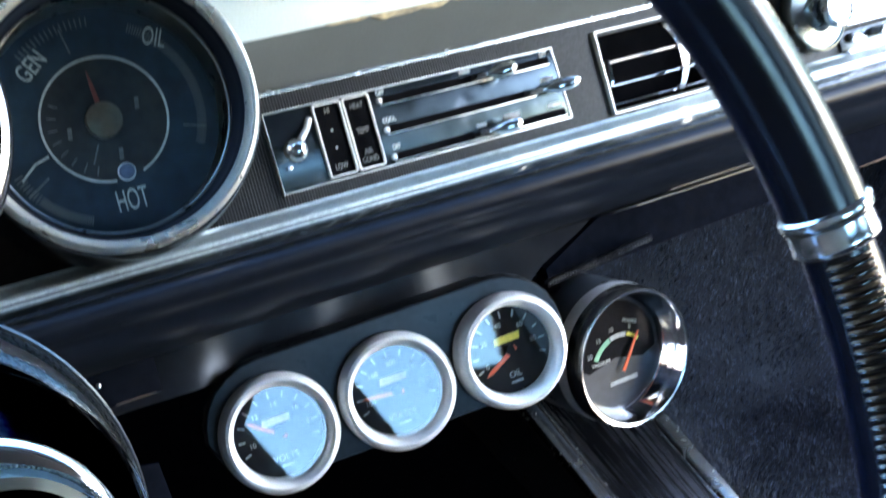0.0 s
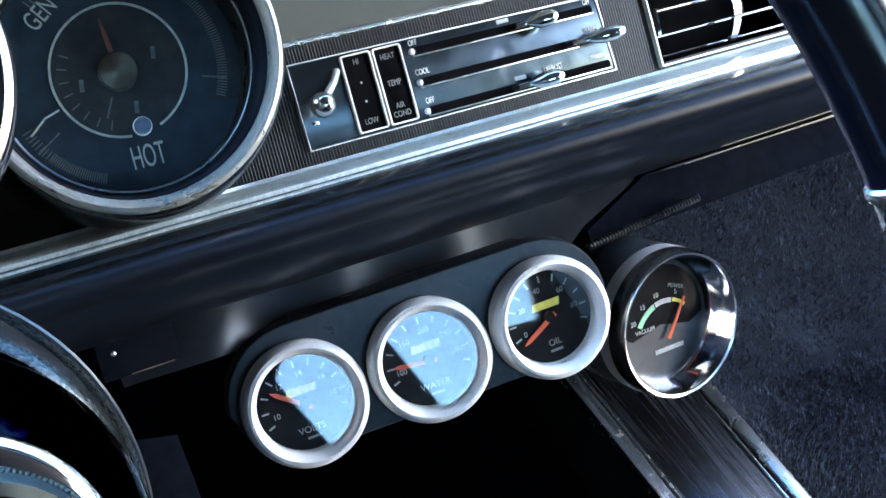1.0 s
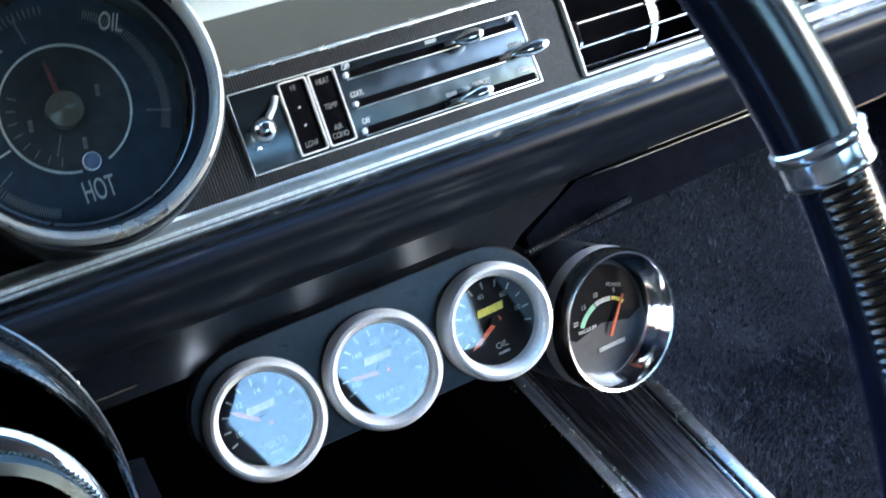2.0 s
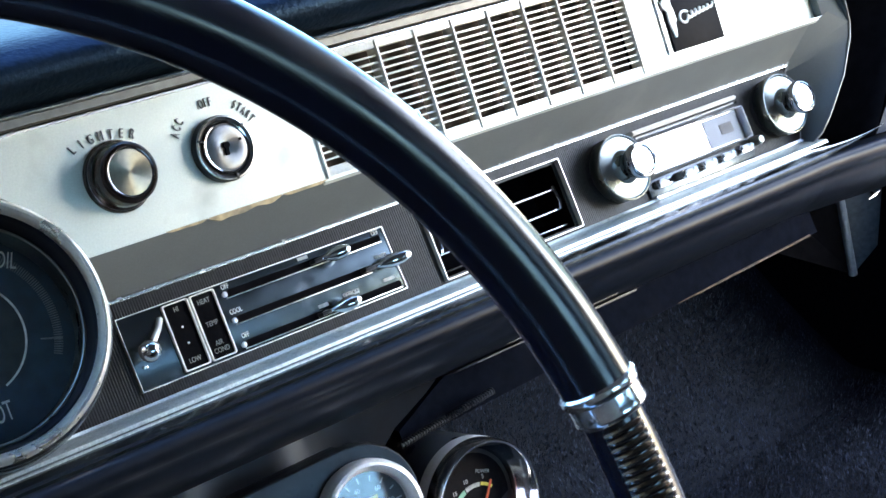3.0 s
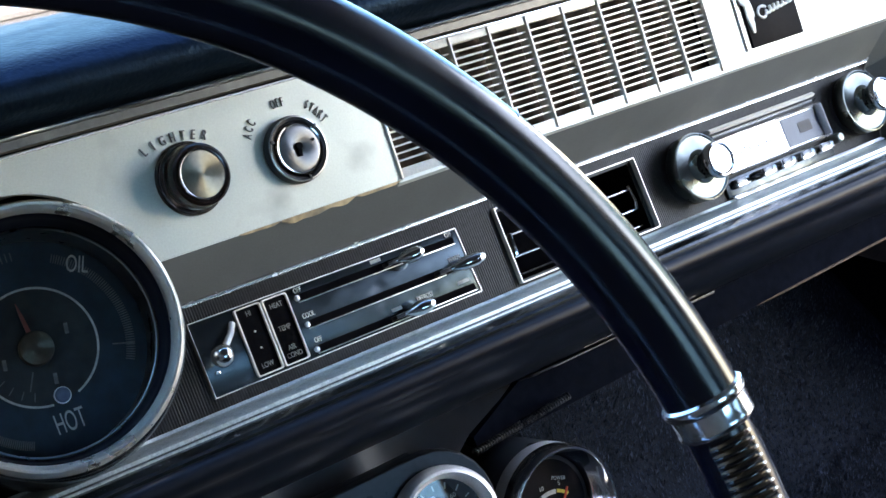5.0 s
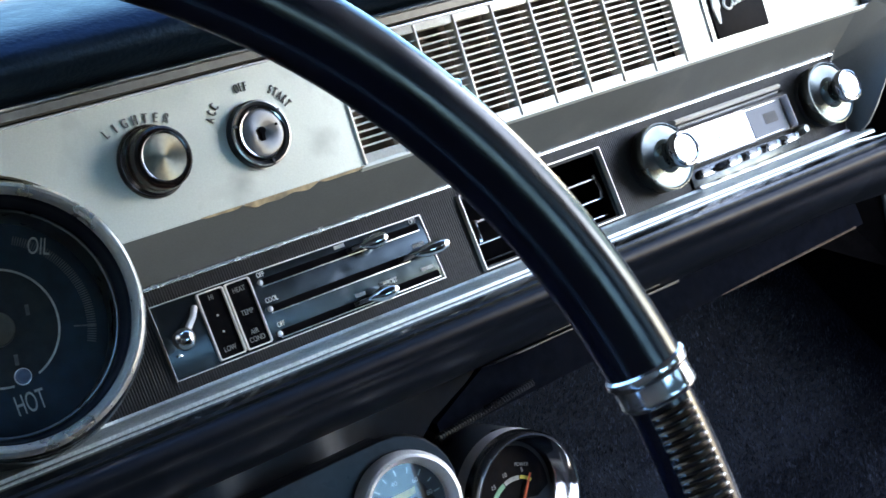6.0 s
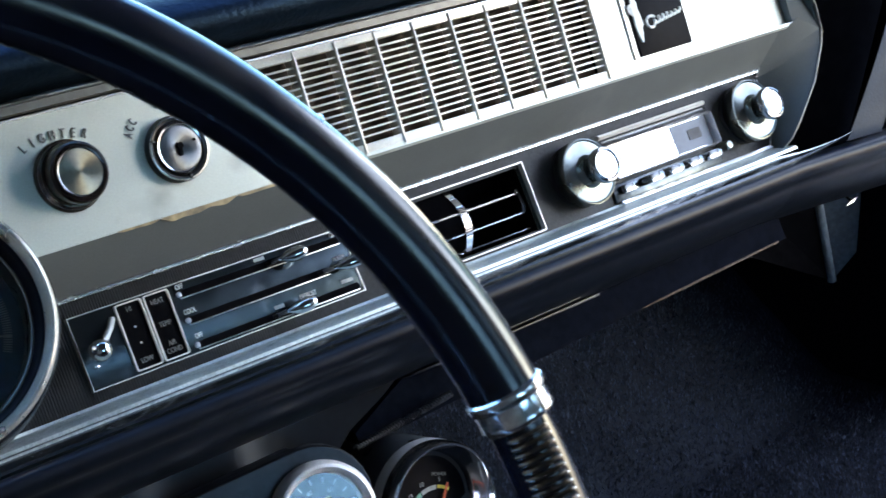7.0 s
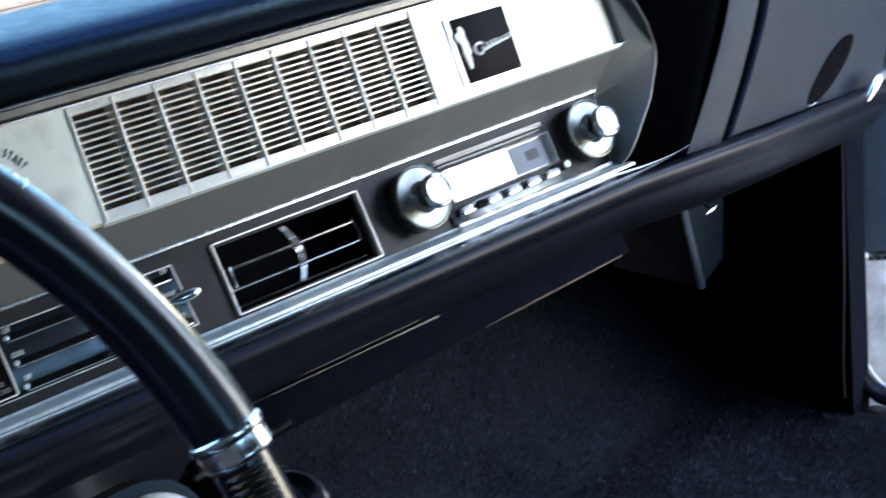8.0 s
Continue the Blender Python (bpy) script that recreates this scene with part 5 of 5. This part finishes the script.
def build_vacuum_gauge():
    t = thing("vacuum_gauge", DASH @ pose(0.1884, 0.005, -0.1430, 14, 0, 0) @ Matrix.Scale(1.075, 4), "round chrome vacuum gauge in a blue-black bullet housing", "gauge", "added gauges")
    part("housing", lathe([(0.0, 0.095), (0.020, 0.094), (0.031, 0.086), (0.0365, 0.066), (0.0385, 0.040), (0.0390, 0.012), (0.0385, 0.002)], 64), HOUSING, t, "blue-black enamelled bullet housing")
    part("shell_band", lathe([(0.0388, 0.0125), (0.0391, 0.0115), (0.0393, 0.0080), (0.0392, 0.003)], 72), GAUGE_RIM, t, "bright band behind the bezel")
    part("bezel", lathe([(0.0391, 0.004), (0.0392, -0.002), (0.0388, -0.0070), (0.0378, -0.0088), (0.0366, -0.0084)], 72), BEZEL_BRIGHT, t, "bright chrome bezel")
    part("bezel_wall", lathe([(0.0366, -0.0084), (0.0360, -0.0070), (0.0346, -0.0020), (0.0322, 0.0040), (0.0309, 0.0065), (0.0306, 0.0105)], 72), CHROME, t, "polished inner wall")
    d = part("dial", lathe([(0.0322, 0.0042), (0.0, 0.0042)], 56), DIAL_GREY, t, "dark grey dial", pose(0, 0.0055, 0) @ Matrix.Scale(0.965, 4))
    part("upper_dial", slab([(0.0300 * math.cos(radians(a)), 0.0300 * math.sin(radians(a))) for a in range(-8, 189, 8)] + [(-0.020, -0.008), (0.0, -0.0035), (0.020, -0.008)], 0.0036, 0.0041), DIAL_BLACK, d, "black scale field")
    # the scale swings about a point low on the dial
    hub = pose(0.0030, 0, -0.0115)
    for colour, label, inner, span in ((GREEN, "pale green scale arc", 0.0188, (108, 150)), (PRINT_MID, "white scale arc", 0.0192, (74, 106)), (YELLOW, "yellow scale arc", 0.0198, (46, 72))):
        part("scale_arc", lathe([(0.0218, 0.0034), (0.0218, 0.0030), (inner, 0.0030), (inner, 0.0034)], 20, span), colour, d, label, hub)
    part("pointer", slab([(-0.0010, -0.002), (0.0010, -0.002), (0.0005, 0.0225), (-0.0005, 0.0225)], 0.0012, 0.0020), RED, d, "orange-red pointer", pose(0.0045, 0, -0.0105, 0, 33, 0))
    part("maker_bar", box(-0.0100, 0.0100, 0.0034, 0.0040, -0.0012, 0.0012), PRINT_MID, d, "plain pale bar", pose(0.0045, 0, -0.0185))
    lettering("VACUUM", 0.0032, pose(-0.0110, 0.0034, -0.0040), PRINT_MID, d, "lettering", 0.0001)
    lettering("POWER", 0.0032, pose(0.0130, 0.0034, 0.0150, 0, 20, 0), PRINT_MID, d, "lettering", 0.0001)
    for w, a in (("20", 148), ("15", 124), ("10", 100), ("5", 68)):
        lettering(w, 0.0038, pose(0.0030 + 0.0252 * math.cos(radians(a)), 0.0034, -0.0115 + 0.0252 * math.sin(radians(a))), PRINT_MID, d, "numeral", 0.0001)
    lens([(0.0311, 0.0062), (0.020, 0.0056), (0.0, 0.0052)], t, "clear domed lens", 64, COATED_LENS)


build_vacuum_gauge()


def build_under_tray():
    t = thing("under_dash_panel", DASH @ pose(0, 0, 0), "satin black steel panel under the dashboard", "panel")
    # a gently dented sheet: its slope changes along the width
    edges = ((-0.056, -0.100, 0.205), (-0.0605, -0.102, 0.198), (-0.066, -0.104, 0.186), (-0.072, -0.105, 0.170), (-0.078, -0.106, 0.155), (-0.086, -0.106, 0.143))
    rings = []
    for z, x0, x1 in edges:
        row = []
        for k in range(49):
            x = x0 + (x1 - x0) * k / 48
            v = (-0.056 - z) / 0.059
            fade = max(0.0, min(1.0, (0.165 - x) / 0.04))
            dent = 0.5 + 0.5 * math.cos(2 * math.pi * (x - 0.014) / 0.066 + 1.2 * v)
            y = 0.055 - 0.15 * (x + 0.060) - 0.022 * v * (min(1.0, max(0.0, (-0.030 - x) / 0.05)) + min(1.0, max(0.0, (x - 0.125) / 0.04)))
            row.append((x, y - 0.0040 * v - 0.0040 * fade * dent ** 1.5 + 0.0006 * noise.noise((x * 40, z * 40, 3)), z))
        rings.append(row)
    front = loft(rings, closed_ring=False, caps=False)
    part("panel", front, UNDER_STEEL, t, "glossy black dented panel", smooth=60)
    rings = [[(0.162, 0.0220, -0.0820), (0.162, 0.0220, -0.0908), (0.162, 0.10, -0.050), (0.162, 0.10, -0.045)],
             [(0.190, 0.0200, -0.0690), (0.190, 0.0200, -0.0904), (0.190, 0.10, -0.050), (0.190, 0.10, -0.040)],
             [(0.216, 0.0150, -0.0565), (0.216, 0.0150, -0.0886), (0.216, 0.10, -0.050), (0.216, 0.10, -0.035)]]
    rings += [[(x, y, z) for y, z in ((0.010, -0.052), (0.010, -0.0885 + 0.0264 * (x - 0.2)), (0.10, -0.050), (0.10, -0.030))] for x in (0.235, 0.30, 0.45, 0.585)]
    part("duct", loft(rings), DUCT_BLACK, t, "black duct under the dashboard")
    part("duct_edge", tube([(0.415, 0.009, -0.0826), (0.44, 0.009, -0.0819), (0.50, 0.009, -0.0803), (0.574, 0.009, -0.0783)], [0.0002, 0.0008, 0.0010, 0.0009], 8), BROWN_VOID, t, "dull brown edge")
    part("support_strap", box(-0.120, -0.080, 0.030, 0.034, -0.0795, -0.058, 0.001), DUCT_BLACK, t, "black support strap")
    part("strap_edge", tube([(-0.106, 0.0296, -0.0790), (-0.084, 0.0296, -0.0790)], 0.0004, 6), BROWN_VOID, t, "worn brown edge")
    part("screw", lathe([(0.0013, 0.030), (0.0013, 0.0290), (0.0008, 0.0286), (0.0, 0.0285)], 12), SATIN, t, "small bright screw", pose(-0.112, 0, -0.0672))
    part("flange", box(0.205, 0.374, 0.000, 0.05, -0.0612, -0.0600, 0.0004), SATIN_BLACK, t, "black flange with a bright edge")
    part("flange_edge", tube([(0.222, -0.0005, -0.0610), (0.3735, -0.0005, -0.0598)], 0.0004, 6), TRIM_METAL, t, "bright flange edge")
    part("flange_edge", tube([(0.245, -0.0065, -0.0575), (0.350, -0.0065, -0.0568)], 0.0003, 6), TRIM_METAL, t, "bright flange edge")


build_under_tray()


def build_pedal_box():
    t = thing("pedal_bracket", DASH @ pose(-0.103, 0.035, -0.150), "dull dark steel pedal bracket under the dashboard", "bracket")
    plate = [(-0.009, 0.040), (0.011, 0.036), (0.013, 0.012), (0.016, -0.030), (-0.010, -0.030), (-0.012, 0.010)]
    part("plate", slab(plate, -0.002, 0.002, 0.0005), DUCT_BLACK, t, "dull dark plate")
    part("arm", tube([(0.004, 0.007, 0.02), (0.004, 0.008, -0.08), (0.004, -0.02, -0.13)], 0.006, 10), DUCT_BLACK, t, "dark pedal arm")


build_pedal_box()


# ---- steering ----
def build_steering_wheel():
    # the wheel's own frame: x to the right, -y towards the driver, z up
    t = thing("steering_wheel", DASH @ pose(-0.2720, -0.4331, -0.0949, 1.50, 0, 2.39), "black steering wheel rim with chrome collars and ribbed grips", "steering wheel")
    R, r = 0.2217, 0.0119

    def arc(a0, a1, n, rr=R):
        return [(rr * math.cos(radians(a0 + (a1 - a0) * k / n)), 0, rr * math.sin(radians(a0 + (a1 - a0) * k / n))) for k in range(n + 1)]
    part("rim", tube(arc(12.5, 167.5, 72), r, 28), RIM, t, "glossy black upper rim", smooth=60)
    part("lower_rim", tube(arc(169.8, 370.2, 80, R - 0.0008), r * 0.86, 24), RIM, t, "glossy black lower rim", smooth=60)
    for s in (1, -1):
        a = 11.3 if s > 0 else 168.7
        m = Matrix.Rotation(radians(-a), 4, "Y") @ Matrix.Translation((R, 0, 0)) @ Matrix.Rotation(radians(90), 4, "X")
        if s < 0:
            m = m @ Matrix.Rotation(radians(180), 4, "X")
        # profile turned about the rim's own direction
        part("collar", lathe([(0.0100, -0.0058), (0.0112, -0.0056), (0.0120, -0.0048), (0.0123, -0.0036), (0.0120, -0.0026), (0.0121, 0.0018), (0.0128, 0.0026), (0.0132, 0.0040), (0.0130, 0.0053), (0.0121, 0.0060), (0.0108, 0.0060)], 40), CHROME_SOFT, t, "polished chrome collar", m)
        ridge = None
        for k in range(36):
            b = (9.1 - 0.70 * k) if s > 0 else (170.9 + 0.70 * k)
            mm = Matrix.Rotation(radians(-b), 4, "Y") @ Matrix.Translation((R, 0, 0)) @ Matrix.Rotation(radians(90), 4, "X")
            if ridge is None:
                bm = bmesh.new()
                tube([(0.0104 * math.cos(radians(q)) - 0.0008, 0, 0.0104 * math.sin(radians(q))) for q in range(84, 163, 11)], [0.0006] + [0.0011] * 6 + [0.0006], 8, bm=bm)
                ob = part("grip_ridge", bm, GRIP, t, "", None)
                ridge = ob.data
            else:
                ob = new("grip_ridge", ridge)
                ob.parent = t
            ob.matrix_local = mm
    # a short crack across the outer side of the rim
    a = radians(38.4)
    crack = [((R + 1.005 * r * math.cos(radians(q))) * math.cos(a), -1.005 * r * math.sin(radians(q)), (R + 1.005 * r * math.cos(radians(q))) * math.sin(a)) for q in range(12, 61, 8)]
    part("crack", tube(crack, [0.0001, 0.0004, 0.0005, 0.0005, 0.0004, 0.0003, 0.0001], 6), SATIN, t, "short pale crack in the rim")
    # hub and spokes, below the view
    hub = part("hub", lathe([(0.0, -0.012), (0.022, -0.012), (0.030, -0.004), (0.032, 0.010), (0.030, 0.05), (0.028, 0.09)], 48), RIM, t, "black hub")
    for s in (1, -1):
        part("spoke", tube([(s * 0.04, 0.01, -0.005), (s * 0.12, 0.012, -0.02), (s * 0.188, 0.004, -0.055)], [0.012, 0.009, 0.008], 12), CHROME, t, "chrome spoke")


build_steering_wheel()


def build_column():
    t = thing("steering_column", DASH @ pose(-0.2755, -0.300, -0.0735, 0, 0, 0), "dusty black steering column with a chrome ring", "steering column")
    off = pose(-0.003, 0, 0.003)
    part("shroud", lathe([(0.048, 0.27), (0.056, 0.10), (0.0640, 0.03), (0.0666, 0.008), (0.0664, 0.001), (0.0650, -0.002)], 72), COLUMN, t, "dusty black shroud", off)
    part("collar", lathe([(0.0647, 0.000), (0.0640, -0.006), (0.0610, -0.016), (0.0570, -0.026), (0.0540, -0.0310), (0.0528, -0.0318)], 72), COLUMN, t, "dusty black collar", off)
    # added bead, shaped to draw the thin highlight along the collar's edge
    part("collar_edge", lathe([(0.0649, -0.0005), (0.0659, -0.0012), (0.0663, -0.0022), (0.0655, -0.0030), (0.0645, -0.0030)], 72), SATIN_BLACK, t, "satin black bead added for the edge highlight", off)
    part("neck", lathe([(0.0526, -0.0300), (0.0522, -0.0340), (0.0512, -0.0385), (0.0470, -0.0490), (0.0410, -0.0600), (0.0350, -0.0690)], 72), COLUMN_GLOSS, t, "glossy black neck")
    part("chrome_ring", lathe([(0.0352, -0.0660), (0.0350, -0.0690), (0.0340, -0.0722), (0.0318, -0.0745), (0.0290, -0.0752), (0.0286, -0.0735)], 72), CHROME, t, "bright chrome ring")
    part("knurled_ring", lathe([(0.0288, -0.072), (0.0284, -0.084), (0.0266, -0.090), (0.0240, -0.091)], 72), KNOB, t, "dull knurled ring")
    rib = None
    for k in range(150):
        a = 360 * k / 150
        m = Matrix.Rotation(radians(-a), 4, "Y") @ Matrix.Translation((0.0287, 0, 0))
        if rib is None:
            ob = part("knurl", box(-0.0004, 0.0004, -0.088, -0.0745, -0.0003, 0.0003), KNOB, t, "")
            rib = ob.data
        else:
            ob = new("knurl", rib)
            ob.parent = t
        ob.matrix_local = m


build_column()


# ---- console, under the gauges ----
def build_console():
    t = thing("centre_console", pose(0.228, 0.03, 0.206, 23, 0, 0), "black centre console with chrome side rails on the tunnel", "console")
    part("body", box(-0.040, 0.042, -0.60, 0.10, -0.12, -0.002, 0.004), SATIN_BLACK, t, "satin black console body")
    for x in (-0.0385, 0.0405):
        part("side_rail", box(x - 0.005, x + 0.005, -0.60, 0.10, -0.006, 0.003, 0.0018), CHROME_WORN, t, "chrome side rail")
    part("top_inlay", box(-0.032, 0.034, -0.60, 0.10, -0.004, -0.0005, 0.0005), INLAY, t, "brushed dark metal inlay")
    for x in (-0.0300, 0.0320):
        part("inlay_bead", box(x - 0.0008, x + 0.0008, -0.60, 0.10, -0.002, 0.0012, 0.0005), CHROME_WORN, t, "thin bright bead")


build_console()


def build_coil_cord():
    t = thing("coiled_cord", DASH, "black coiled cord along the duct above the vacuum gauge", "cord")
    pts = []
    for k in range(260):
        f = k / 259
        c = Vector((0.1535 + 0.076 * f, 0.014 - 0.009 * f, -0.0894 + 0.0078 * f))
        pts.append(c + Vector((0.0, 0.0021 * math.cos(k * 0.9), 0.0021 * math.sin(k * 0.9))))
    part("coil", tube(pts, 0.0006, 6), SATIN_BLACK, t, "black coil")


build_coil_cord()


def build_bracket():
    t = thing("hanging_bracket", pose(0.920, 0.20, 0.20), "grey folded metal bracket hanging under the dashboard", "bracket")
    # light painted by side: plate black as shaded, fold and ridge paler as lit
    part("plate", loft([[(-0.090, 0.045, 0.09), (-0.013, -0.012, 0.09), (-0.013, 0.0, 0.09), (-0.090, 0.057, 0.09)], [(-0.071, 0.030, -0.002), (0.0208, -0.012, -0.049), (0.0208, 0.0, -0.049), (-0.071, 0.042, -0.002)]]), MATTE, t, "tapering plate, black for its shaded side")
    part("fold", loft([[(-0.013, -0.012, 0.09), (0.022, -0.050, 0.09), (0.026, -0.042, 0.09), (-0.009, 0.0, 0.09)], [(0.0208, -0.012, -0.049), (0.030, -0.036, -0.014), (0.034, -0.028, -0.014), (0.0248, 0.0, -0.049)]]), LIT_FACE_GREY, t, "folded face, grey for its lit side")
    part("ridge", tube([(-0.013, -0.012, 0.09), (0.0208, -0.012, -0.049)], 0.0048, 12), LIT_RIDGE_GREY, t, "rounded ridge, palest grey for its lit edge")
    part("bright_clip", tube([(-0.048, -0.078, 0.0655), (-0.040, -0.080, 0.0690), (-0.032, -0.080, 0.0710)], [0.0006, 0.0021, 0.0006], 8), BEZEL, t, "small bright clip")
    part("clip_stem", tube([(-0.040, -0.079, 0.0690), (-0.040, -0.030, 0.090), (-0.030, 0.004, 0.088)], 0.0012, 6), MATTE, t, "thin dark stem")


build_bracket()


# ---- carpet pile ----
def build_pile():
    rnd = np.random.default_rng(7)
    n = 230000
    x = rnd.uniform(0.24, 0.95, n)
    y = rnd.uniform(-0.30, 0.55, n)
    verts = np.zeros((n * 3, 3), np.float32)
    z = np.array([floor_height(a, b) for a, b in zip(x, y)])
    a = rnd.uniform(0, 2 * np.pi, n)
    # the pile is brushed this way and that in patches
    brush = np.array([[noise.noise((p * 14, q * 14, 2)), noise.noise((p * 14, q * 14, 9))] for p, q in zip(x, y)])
    # the tufts draw together in small clumps of uneven height
    cell = 0.0042
    ci, cj = np.floor(x / cell).astype(int) + 50, np.floor(y / cell).astype(int) + 200
    spot = rnd.uniform(0.2, 0.8, (500, 500, 2))
    tall = rnd.uniform(0.4, 1.6, (500, 500))
    draw = np.stack([(ci - 50 + spot[ci, cj, 0]) * cell - x, (cj - 200 + spot[ci, cj, 1]) * cell - y], 1)
    lean = 0.65 * draw + rnd.normal(0, 0.0006, (n, 2)) + 0.0025 * brush
    w, h = 0.00055, rnd.uniform(0.0022, 0.0050, n) * tall[ci, cj]
    verts[0::3] = np.stack([x - w * np.cos(a), y - w * np.sin(a), z - 0.001], 1)
    verts[1::3] = np.stack([x + w * np.cos(a), y + w * np.sin(a), z - 0.001], 1)
    verts[2::3] = np.stack([x + lean[:, 0], y + lean[:, 1], z + h], 1)
    me = bpy.data.meshes.new("carpet_pile")
    me.vertices.add(n * 3)
    me.vertices.foreach_set("co", verts.ravel())
    me.loops.add(n * 3)
    me.loops.foreach_set("vertex_index", np.arange(n * 3, dtype=np.int32))
    me.polygons.add(n)
    me.polygons.foreach_set("loop_start", np.arange(0, n * 3, 3, dtype=np.int32))
    me.update(calc_edges=True)
    me.materials.append(PILE)
    tagged(new("carpet_pile", me), "navy black carpet pile tufts on the floor", "carpet", kind="stuff")


build_pile()
